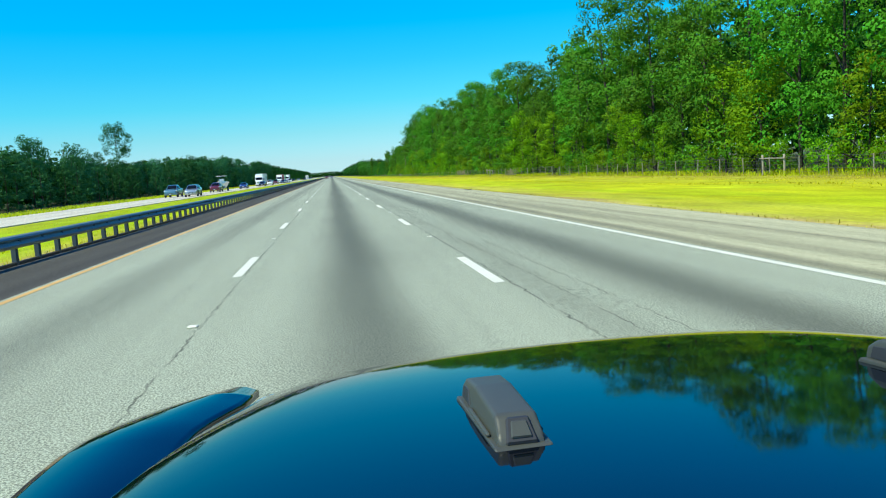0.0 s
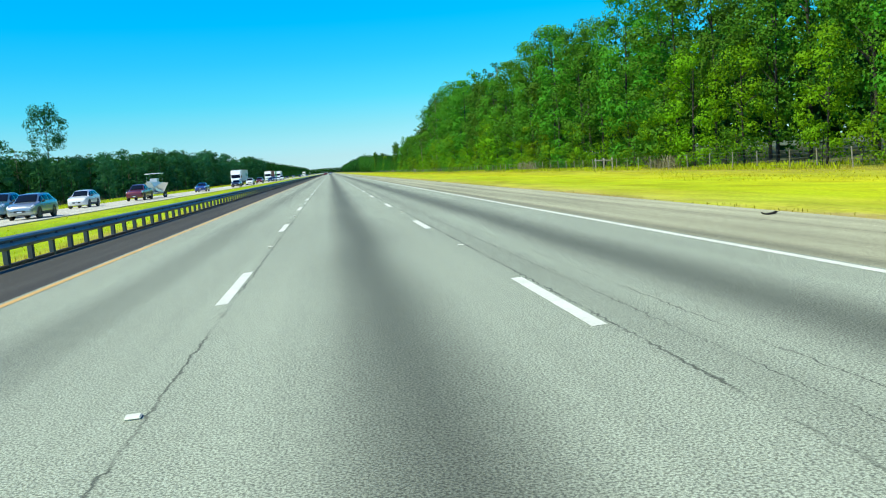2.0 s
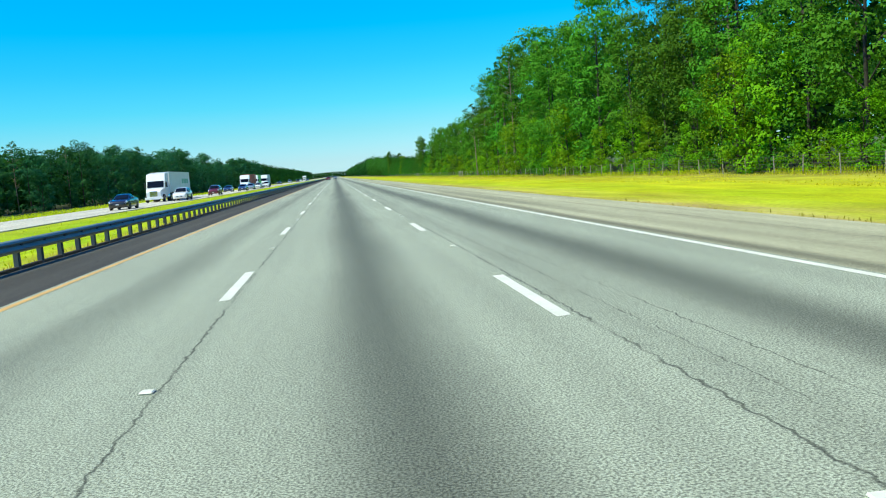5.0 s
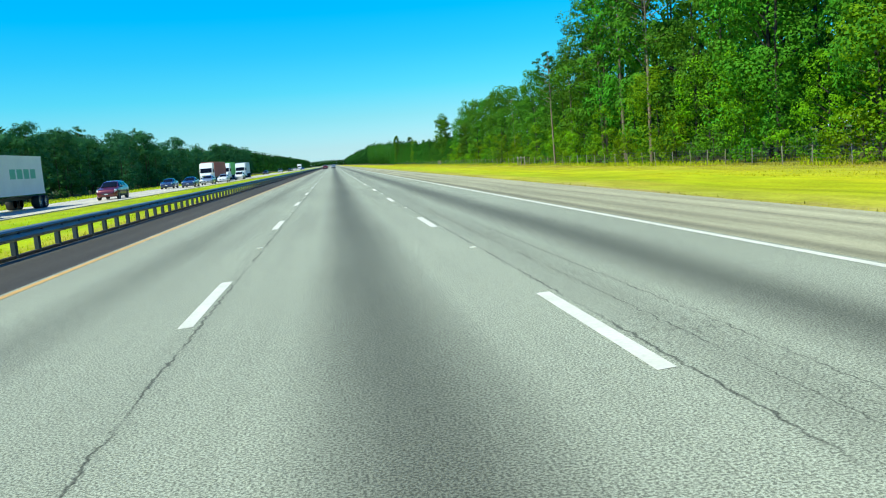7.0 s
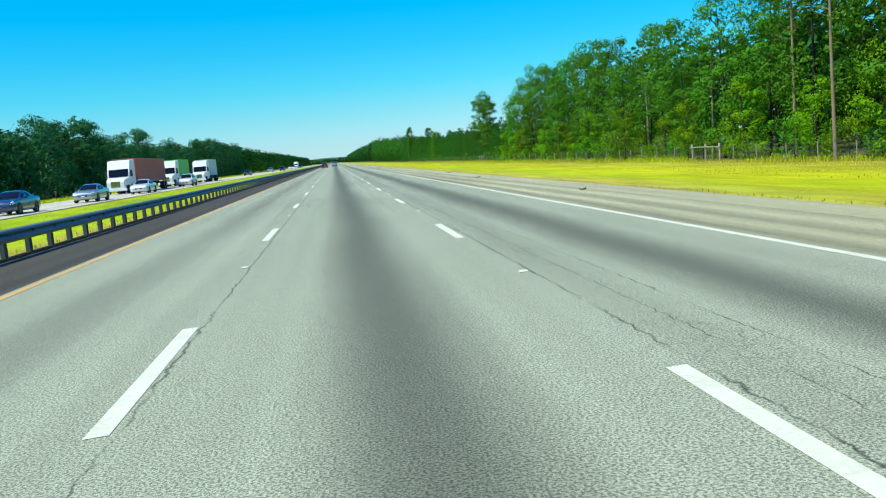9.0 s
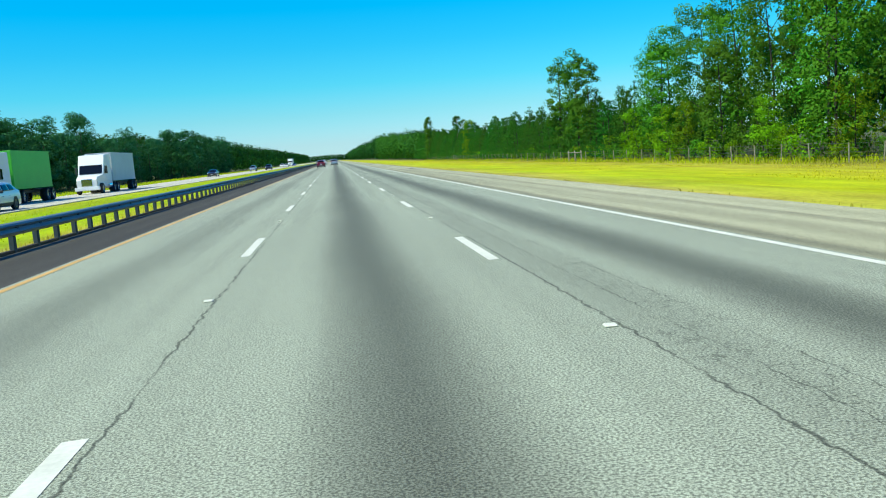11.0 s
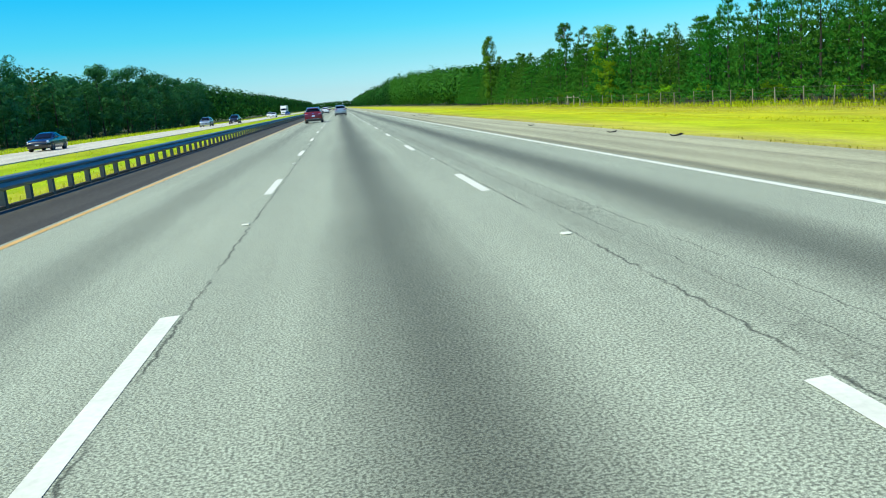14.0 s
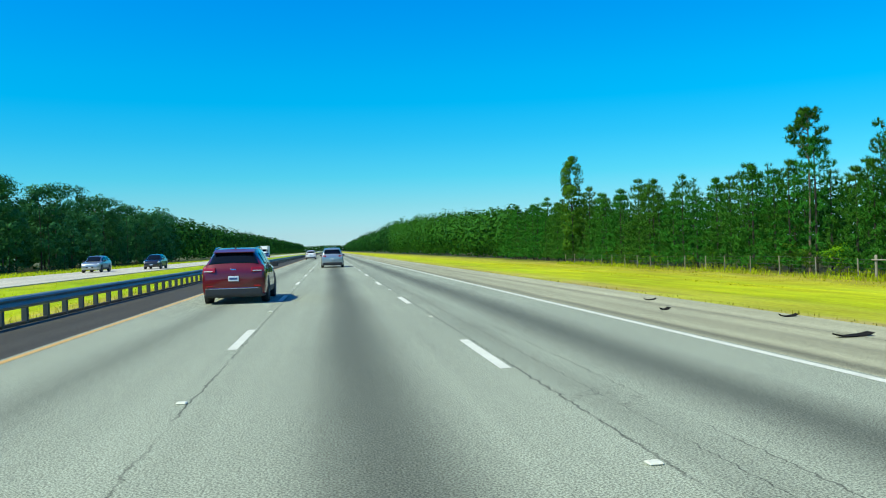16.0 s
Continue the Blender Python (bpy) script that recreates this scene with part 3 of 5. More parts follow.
shrubs = [broadleaf(80 + i, 3.3, 1.9, 0.1, (LEAF_LIGHT, LEAF)[i % 2], clumps=24, per=36, size=0.185, clump_r=0.68, limbs=2, category="shrub", name="shrub", label="leafy green shrub at the fence line") for i in range(3)]
plant(shrubs, glade(row(31.6, -8, 590, 2.9, lambda y: tr.uniform(0.42, 1.0) * (1.0 if y < 430 else 0.6), 0.6)), "shrubs along the fence")
tp = [tall_pine(100 + i, 19.0, 10.5, 2.5, 40, 12) for i in range(3)]
plant(tp, [(32.4, 291.0, 1.08), (33.0, 300.0, 1.1), (32.4, 305.5, 1.05), (34.0, 309.0, 1.08), (32.6, 319.0, 0.84), (31.0, 322.5, 0.78), (33.2, 330.5, 0.78), (36.0, 160.0, 1.0), (36.0, 217.0, 1.08), (34.5, 346.0, 0.62), (34.0, 360.0, 0.68)], "tall pines")
pines = [young_pine(120 + i, 7.6, 3.0, 520, 11) for i in range(5)]
plant(pines, row(32.8, 427, 645, 2.55, lambda y: float(np.interp(y, [427, 457, 489, 505, 525, 590, 645], [0.84, 0.90, 1.0, 0.92, 0.98, 1.06, 1.06])), 0.7), "pine plantation")
pines2 = [young_pine(140 + i, 7.8, 2.6, 190, 8) for i in range(4)]
plant(pines2, row(36.2, 426, 660, 2.5, lambda y: 1.0, 0.8), "pine plantation")
edge = [broadleaf(160 + i, 12.0, 3.0, 0.3, LEAF, clumps=95, per=80, size=0.21, clump_r=0.85, label="rounded broadleaf tree at the end of the tall wood") for i in range(2)]
plant(edge, [(33.0, 418.0, 1.0), (32.0, 388.0, 0.9), (32.4, 404.0, 0.8)], "woodland edge")
slender = [broadleaf(162 + i, 13.6, 1.9, 2.4, LEAF, clumps=80, per=80, size=0.19, clump_r=0.65, label="slender tall broadleaf tree rising from the young pines") for i in range(2)]
plant(slender, [(32.2, 439.0, 0.97), (32.8, 446.0, 1.0), (33.0, 453.5, 1.04)], "single trees in the plantation")
bright = [broadleaf(165, 9.7, 2.1, 0.3, LEAF_LIGHT, clumps=100, per=76, size=0.18, clump_r=0.62, label="light-green leafy tree standing among the pines")]
plant(bright, [(33.0, 533.7, 1.0), (31.4, 528.0, 0.55)], "single trees in the plantation")
column = [broadleaf(170, 13.0, 1.8, 0.3, LEAF, clumps=85, per=70, size=0.24, clump_r=0.68, label="narrow column-shaped leafy tree above the pines")]
plant(column, [(31.0, 600.0, 1.0)])
lone = [tall_pine(180, 10.8, 7.7, 1.35, 34, 13, "lone pine with a bare trunk and flat tufted crown")]
plant(lone, [(32.6, 550.6, 1.0)])
lone = [tall_pine(181, 9.6, 4.6, 1.35, 26, 10, "slim lone pine rising above the plantation")]
plant(lone, [(32.9, 542.0, 1.0)])

# the wood on the left, its shaded side put into the leaf colour
left_a = [broadleaf(200 + i, 15.6, 4.4, 0.4, LEAF_SHADE_TINT, clumps=46, per=72, size=0.36, clump_r=1.4, limbs=0, name="woodland_tree", label="broadleaf tree beyond the far carriageway, shade put into its leaf colour") for i in range(4)]


def left_height(y):
    return float(np.interp(y, [0, 155, 171, 188, 210, 273, 323, 394, 475, 536, 585, 650, 730, 800], [0.80, 0.80, 0.86, 0.75, 0.74, 0.68, 0.77, 0.97, 1.04, 0.97, 0.86, 0.98, 1.04, 1.1]))


plant(left_a, row(-62.5, 40, 830, 5.5, lambda y: left_height(y) * tr.uniform(0.80, 1.10), 2.2), "far wood")
left_pines = [tall_pine(230 + i, 17.0, 6.0, 2.6, 46, 14, "pine standing a little above the far wood") for i in range(2)]
plant(left_pines, [(-66.0 + 3.0 * tr.uniform(-1, 1), y + tr.uniform(-12, 12), left_height(y) * tr.uniform(0.95, 1.08)) for y in range(150, 820, 29)], "far wood")
plant([broadleaf(221, 23.0, 5.6, 13.0, LEAF_SHADE_TINT, clumps=64, per=70, size=0.36, clump_r=1.45, limbs=10, name="tall_tree", label="tall open-crowned tree standing above the far wood")], [(-69.5, 264.0, 1.0)])


# woods behind and far ahead, in one piece
def woods(name, seed, spots, height, spread, per, size, label, mat=None):
    rs = np.random.RandomState(seed)
    cs, os_ = [], []
    for x, y, s in spots:
        h = height * s
        d = rs.normal(0, 1, (per, 3))
        d /= np.linalg.norm(d, axis=1, keepdims=True)
        p = d * np.array([spread, spread, h * 0.48]) * rs.uniform(0.75, 1.05, (per, 1)) + np.array([x, y, h * 0.52])
        p[:, 2] = np.maximum(p[:, 2], 0.15) + lateral(x, y)
        cs.append(p)
        os_.append(d)
    me = quads_mesh(name, leaves(np.concatenate(cs), np.concatenate(os_), size, rs, 0.8), mat or WOODS, facing=np.concatenate(os_) + np.array([0, 0, 0.25]) + rs.normal(0, 0.25, (sum(len(o) for o in os_), 3)))
    return tagged(new(name, me), label=label, category="woods", kind="stuff")


spots = row(47.5, -20, 420, 7.0, lambda y: tall(y)) + row(55.5, -20, 420, 7.5, lambda y: 1.02 * tall(y))
spots += row(66.0, -60, 420, 9, lambda y: 1.02 * tall(y), 2) + row(78.0, -60, 420, 11, lambda y: 1.02 * tall(y), 3) + row(94.0, -60, 424, 12, lambda y: 0.9, 4)
woods("back_woods", 1, spots, 18.7, 4.7, 190, 1.3, "interior of the tall wood behind its edge, shade put into dark foliage")
spots = row(40.5, 426, 720, 4.4, lambda y: 0.97) + row(45.5, 426, 720, 5.2, lambda y: 1.0)
spots += row(53.0, 430, 720, 6.0, lambda y: 1.03, 1.5) + row(62, 430, 720, 7, lambda y: 1.05, 2) + row(74, 430, 720, 8, lambda y: 1.05, 2)
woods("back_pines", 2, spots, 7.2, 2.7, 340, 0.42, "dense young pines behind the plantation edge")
spots = row(-70, 20, 830, 6.5, lambda y: 0.97 * left_height(y), 1.8) + row(-78, 20, 830, 8.5, lambda y: 1.0 * left_height(y), 1.8)
woods("back_woods_left", 3, spots, 16.2, 4.7, 420, 1.1, "dark green wood beyond the opposite carriageway")
spots = row(-90, 0, 830, 11, lambda y: 1.02 * left_height(y), 3) + row(-106, 0, 830, 13, lambda y: 1.02 * left_height(y), 4)
woods("deep_woods_left", 7, spots, 16.2, 6.0, 100, 1.8, "wood reaching back from the opposite carriageway")
grow = lambda y: float(np.interp(y, [600, 680, 800, 1100], [0.78, 0.9, 1.3, 1.6]))
spots = row(33.8, 645, 940, 4.0, grow, 1.2) + row(41, 655, 940, 6, lambda y: 1.06 * grow(y), 2)
woods("ahead_woods", 8, spots, 11.0, 3.0, 420, 0.6, "green tree line ahead along the verge", NEEDLE)
spots = row(38, 930, 2300, 9, lambda y: 1.5, 3) + row(50, 660, 1500, 10, lambda y: float(np.interp(y, [640, 800, 1100], [0.85, 1.25, 1.6])), 3)
woods("distant_woods", 4, spots, 12.0, 4.8, 170, 1.3, "distant dark green tree line along the road")
spots = row(-64, 825, 2300, 8, lambda y: 1.15, 3) + row(-76, 825, 2000, 12, lambda y: 1.25, 3)
woods("distant_woods_left", 5, spots, 15.5, 5.6, 190, 1.4, "distant dark green tree line along the road")
spots = [(x, 2450 + abs(x) * 0.3, 1.3) for x in np.arange(-420, 421, 9.0)]
woods("horizon_woods", 6, spots, 12, 8, 300, 2.6, "hazy woods at the end of the straight road")


# ---------------------------------------------------------------- grass and weeds
def blades(name, seed, count, xr, yr, tall_range, width, mat, label, keep=None, lie=3.0):
    rs = np.random.RandomState(seed)
    x, y = rs.uniform(*xr, count), rs.uniform(*yr, count)
    if keep:
        k = np.array([keep(a, b) for a, b in zip(x, y)])
        x, y = x[k], y[k]
    z = np.array([lateral(a, b) for a, b in zip(x, y)])
    h = rs.uniform(*tall_range, len(x))
    a = rs.uniform(0, 6.28, len(x))
    c, s = np.cos(a) * width * rs.uniform(0.5, 1.5, len(x)), np.sin(a) * width * rs.uniform(0.5, 1.5, len(x))
    lean = rs.normal(0, lie, len(x)) * h
    lx, ly = -np.sin(a) * lean, np.cos(a) * lean
    q = np.stack([np.stack([x - c, y - s, z - 0.03], 1), np.stack([x + c, y + s, z - 0.03], 1),
                  np.stack([x + lx + c * 0.5, y + ly + s * 0.5, z + h], 1), np.stack([x + lx - c * 0.5, y + ly - s * 0.5, z + h * 0.85], 1)], 1)
    return tagged(new(name, quads_mesh(name, q, mat, facing=np.tile([[0.0, 0.0, 1.0]], (len(q), 1)))), label=label, category="grass", kind="stuff")


blades("verge_grass", 1, 60000, (18.0, 30.5), (-14, 600), (0.02, 0.07), 0.03, GRASS, "yellow-green grass of the right verge", lambda a, b: noise.noise(Vector((b * 0.05, a * 0.2, 2))) + 0.06 * (a - 23) > -0.15, 0.8)
blades("median_grass", 2, 26000, (-18.0, -7.85), (-10, 640), (0.03, 0.08), 0.025, GRASS_GREEN, "yellow-green grass of the median", None, 0.5)
blades("far_verge_grass", 3, 16000, (-58, -27.3), (20, 760), (0.06, 0.3), 0.09, GRASS_GREEN, "grass strip before the far wood", None, 0.5)
blades("dry_weeds", 4, 30000, (28.6, 32.0), (-12, 600), (0.05, 0.24), 0.02, WEEDS, "low dry weeds along the fence", lambda a, b: noise.noise(Vector((b * 0.09, a * 0.3, 9))) > -0.2, 0.3)
blades("green_weeds", 7, 40000, (28.6, 33.5), (-12, 600), (0.1, 0.42), 0.03, GRASS_GREEN, "rank green growth at the foot of the wood", lambda a, b: noise.noise(Vector((b * 0.07, a * 0.3, 5))) > -0.1, 0.4)
DEAD = material("dead_brush", (0.30, 0.285, 0.17), 0.9, spread=0.2, scale=0.5, fine=4, island=0.25, through_light=0.3)
blades("dead_brush", 8, 650, (30.4, 32.2), (173, 182), (0.4, 1.7), 0.016, DEAD, "pale dead brush standing at the fence", None, 0.25)
blades("dead_brush", 9, 350, (30.4, 32.0), (121, 127), (0.4, 1.4), 0.016, DEAD, "pale dead brush standing at the fence", None, 0.25)
blades("rail_weeds", 6, 9000, (-8.35, -7.68), (0, 640), (0.05, 0.22), 0.012, WEEDS, "dry tufts under the guardrail", None, 0.4)
blades("edge_stubble", 5, 12000, (8.72, 9.35), (-14, 600), (0.02, 0.08), 0.012, WEEDS, "dry grass stubble at the shoulder's edge", None, 0.6)

# ---------------------------------------------------------------- fence
FX = 30.0
stake = box_bm(-0.03, 0.03, -0.03, 0.03, -0.4, 1.25, 0.008, 1)
stake_me = bpy.data.meshes.new("fence_post")
stake.to_mesh(stake_me)
stake.free()
stake_me.materials.append(WEATHERED)
fence = holder("wire_fence", pose(0, 0, 0), label="thin wire stock fence on weathered posts before the wood", category="fence")
fy = -12.0
fr = random.Random(3)
ys = []
while fy < 600:
    part("fence_post", stake_me, None, fence, at=pose(FX, fy, lateral(FX, fy), fr.uniform(-3, 3), fr.uniform(-3, 3), 0))
    ys.append(fy)
    fy += fr.uniform(3.0, 4.2)
for h in (0.2, 0.45, 0.7, 0.95, 1.2):
    part("wire", tube_mesh("wire", [[((FX - 0.04, y, lateral(FX, y) + h), 0.008) for y in ys]], WIRE, 4), None, fence)


def brace(y, length, posts, height=1.35):
    """A wooden end brace of the fence: round posts with a top rail."""
    ob = holder("fence_brace", pose(FX - 0.35, y, lateral(FX - 0.35, y)), label="weathered timber fence brace with a level top rail", category="fence", )
    for k in range(posts):
        p = length * k / (posts - 1)
        part("brace_post", tube_mesh("brace_post", [[((0, p, -0.4), 0.08), ((0.02, p, height * 0.6), 0.076), ((0, p, height + 0.06), 0.07), ((0, p, height + 0.07), 0.004)]], WEATHERED, 8), None, ob)
    part("brace_rail", tube_mesh("brace_rail", [[((-0.09, -0.2, height * 0.84), 0.042), ((-0.10, length / 2, height * 0.86), 0.042), ((-0.09, length + 0.2, height * 0.85), 0.04)]], WEATHERED, 8), None, ob)


for y, ln, k in ((36.7, 2.7, 2), (134.2, 5.4, 3), (335.2, 4.8, 3), (434.8, 5.2, 3), (534.4, 5.4, 3)):
    brace(y, ln, k)

# ---------------------------------------------------------------- vehicles
def lathe_bm(profile, sides=28):
    """A turned shape round the x axis from (x, radius) pairs."""
    bm = bmesh.new()
    rings = [[bm.verts.new((x, r * math.cos(2 * math.pi * k / sides), r * math.sin(2 * math.pi * k / sides))) for k in range(sides)] for x, r in profile]
    for a, b in zip(rings, rings[1:]):
        for k in range(sides):
            bm.faces.new((a[k], a[(k + 1) % sides], b[(k + 1) % sides], b[k]))
    bmesh.ops.recalc_face_normals(bm, faces=bm.faces[:])
    return bm


def wheel(parent, x, y, r, width, rim=None, twin=False):
    """A tyre with rounded shoulders, and a spoked rim facing outwards."""
    s = 1 if x > 0 else -1
    hub = new("wheel")
    hub.empty_display_size = 0.1
    hub.parent, hub.matrix_basis = parent, pose(x, y, r, 0, 0, 0 if s > 0 else 180)
    w = width / 2
    ri = r * 0.66
    part("tyre", lathe_bm([(-w, ri), (-w, r * 0.93), (-w * 0.75, r), (w * 0.75, r), (w, r * 0.93), (w, ri), (w * 0.6, ri * 0.98)]), RUBBER, hub, smooth=True)
    bm = lathe_bm([(w * 0.72, ri * 1.0), (w * 0.9, ri * 0.99), (w * 0.9, ri * 0.88), (w * 0.35, ri * 0.84), (w * 0.35, 0.001)], 28)
    for k in range(5):
        a = 2 * math.pi * k / 5
        sp = box_bm(w * 0.4, w * 0.82, -0.035, 0.035, 0.02, ri * 0.92, 0.012, 1)
        bmesh.ops.rotate(sp, verts=sp.verts[:], cent=(0, 0, 0), matrix=Matrix.Rotation(a, 3, "X"))
        me = bpy.data.meshes.new("spoke")
        sp.to_mesh(me)
        sp.free()
        bm.from_mesh(me)
        bpy.data.meshes.remove(me)
    part("rim", bm, rim or RIM, hub)
    return hub


# half sections along a car: y, sill height, belt height, top height, half widths at waist, belt and roof edge
SUV_FORM = [(2.38, .42, .62, .66, .60, .58, .45), (2.31, .30, .78, .84, .78, .75, .60), (2.10, .25, .90, .96, .88, .84, .68), (1.60, .24, .98, 1.04, .94, .90, .74), (1.22, .24, 1.02, 1.09, .945, .90, .76),
            (0.55, .24, 1.05, 1.58, .945, .895, .665), (0.30, .24, 1.05, 1.64, .945, .89, .66), (-0.4, .24, 1.06, 1.68, .945, .89, .66), (-1.2, .24, 1.09, 1.67, .945, .885, .65), (-1.72, .24, 1.11, 1.63, .945, .88, .62),
            (-1.96, .25, 1.12, 1.56, .94, .87, .60), (-2.24, .27, 1.12, 1.18, .92, .865, .72), (-2.33, .30, 1.00, 1.06, .90, .86, .74), (-2.38, .36, .84, .90, .86, .82, .72)]
VAN_FORM = [(2.54, .42, .62, .66, .62, .60, .46), (2.46, .30, .80, .86, .82, .79, .62), (2.2, .24, .93, .99, .93, .88, .70), (1.82, .22, 1.00, 1.07, .985, .93, .76),
            (0.85, .20, 1.04, 1.66, .99, .93, .70), (0.5, .20, 1.05, 1.73, .99, .93, .70), (-0.4, .20, 1.06, 1.77, .99, .93, .70), (-1.5, .20, 1.09, 1.76, .99, .93, .69), (-2.05, .21, 1.11, 1.72, .985, .92, .67),
            (-2.24, .22, 1.12, 1.64, .98, .915, .66), (-2.43, .25, 1.13, 1.20, .96, .90, .74), (-2.51, .28, 1.02, 1.08, .94, .90, .76), (-2.545, .34, .86, .92, .90, .86, .74)]
SEDAN_FORM = [(2.40, .40, .58, .62, .60, .58, .45), (2.32, .26, .72, .78, .80, .77, .6), (2.0, .20, .82, .88, .89, .85, .68), (1.5, .19, .88, .94, .915, .87, .72), (1.0, .19, .92, .99, .915, .87, .74),
              (0.25, .19, .94, 1.38, .915, .86, .62), (-0.2, .19, .95, 1.45, .915, .86, .61), (-0.8, .19, .96, 1.42, .915, .86, .60), (-1.1, .19, .97, 1.34, .915, .86, .60), (-1.75, .20, .98, 1.05, .905, .85, .70),
              (-2.2, .24, .96, 1.02, .88, .83, .68), (-2.35, .28, .86, .92, .84, .80, .66), (-2.40, .36, .70, .76, .80, .76, .62)]
PICKUP_FORM = [(2.85, .50, .72, .76, .70, .68, .5), (2.78, .38, .98, 1.04, .90, .87, .7), (2.5, .34, 1.08, 1.14, .96, .92, .76), (1.5, .33, 1.14, 1.21, .985, .93, .80), (0.8, .33, 1.20, 1.76, .985, .92, .68), (0.4, .33, 1.22, 1.85, .985, .92, .67),
               (-0.5, .33, 1.22, 1.86, .985, .92, .67), (-0.95, .33, 1.22, 1.78, .985, .92, .66), (-1.08, .33, 1.22, 1.30, .985, .95, .86), (-2.6, .36, 1.22, 1.29, .975, .94, .86), (-2.80, .40, 1.14, 1.21, .95, .92, .84), (-2.85, .46, .95, 1.0, .93, .90, .82)]
DIV = 6


def section(form, y):
    """The half section at y as a smooth line from under the sill to the roof's middle, always with the same number of points."""
    ys = [r[0] for r in form][::-1]
    zb, belt, top, wm, wb, wr = (float(np.interp(y, ys, [r[k] for r in form][::-1])) for k in range(1, 7))
    belt = min(belt, top - 0.02)
    pts = [(0.0, zb), (wm * 0.86, zb), (wm * 0.985, zb + 0.13), (wm, zb + 0.55 * (belt - zb)), (wb, belt), (wr, top - 0.07 * min(1.0, (top - belt) / 0.3) - 0.01), (wr * 0.72, top), (0.0, top + 0.015)]
    out = []
    for k in range(len(pts) - 1):
        p0, p1, p2, p3 = pts[max(k - 1, 0)], pts[k], pts[k + 1], pts[min(k + 2, len(pts) - 1)]
        for i in range(DIV):
            t = i / DIV
            out.append(tuple(p1[c] + 0.42 * t * (1 - t) * ((1 - t) * (p2[c] - p0[c]) - t * (p3[c] - p1[c])) + (p2[c] - p1[c]) * (t * t * (3 - 2 * t) * 0.3 + t * 0.7) for c in (0, 1)))
    out.append(pts[-1])
    return out


def loft(form, ys):
    rings = []
    for y in ys:
        h = section(form, y)
        rings.append([(x, y, z) for x, z in h] + [(-x, y, z) for x, z in h[-2:0:-1]])
    n = len(rings[0])
    v = [p for r in rings for p in r]
    f = [(j * n + i, j * n + (i + 1) % n, (j + 1) * n + (i + 1) % n, (j + 1) * n + i) for j in range(len(rings) - 1) for i in range(n)]
    f.append(tuple(range(n - 1, -1, -1)))
    f.append(tuple((len(rings) - 1) * n + i for i in range(n)))
    return v, f


def patch(ob, name, form, y0, y1, s0, s1, mat, label="", lift=0.010, both=True, steps=7, trim=None):
    """A panel lying on the body between two places along it and two places round the section (in control points)."""
    ys = np.linspace(y0, y1, steps)
    idx = np.linspace(s0 * DIV, s1 * DIV, 9)
    for side in ((1, -1) if both else (0,)):
        v, f = [], []
        cols = list(idx) if side else list(idx) + list(idx[-2::-1])
        for y in ys:
            h = np.array(section(form, y))
            for c, q in enumerate(cols):
                x, z = np.interp(q, range(len(h)), h[:, 0]), np.interp(q, range(len(h)), h[:, 1])
                sg = side if side else (1 if c < len(idx) else -1)
                out = np.array([sg * x, 0.0, (z - 0.75) * 0.8])
                out /= max(np.linalg.norm(out), 1e-6)
                tail = np.array([0, (-1 if y < 0 else 1) * (0.8 if side == 0 else 0.15), 0])
                for k in (lift, -0.012):
                    v.append(tuple(np.array([sg * x, y, z]) + (out + tail) * k))
        n = len(cols)
        for j in range(len(ys) - 1):
            for i in range(n - 1):
                a = (j * n + i) * 2
                b, c_, d = a + 2, a + 2 * n + 2, a + 2 * n
                f += [(a, b, c_, d), (a + 1, d + 1, c_ + 1, b + 1)]
        rim = [i * 2 for i in range(n)] + [(j * n + n - 1) * 2 for j in range(1, len(ys))] + [((len(ys) - 1) * n + i) * 2 for i in range(n - 2, -1, -1)] + [j * n * 2 for j in range(len(ys) - 2, 0, -1)]
        for a, b in zip(rim, rim[1:] + rim[:1]):
            f.append((a, a + 1, b + 1, b))
        part(name, mesh_from(name, v, f, mat, smooth=True), None, ob, label)


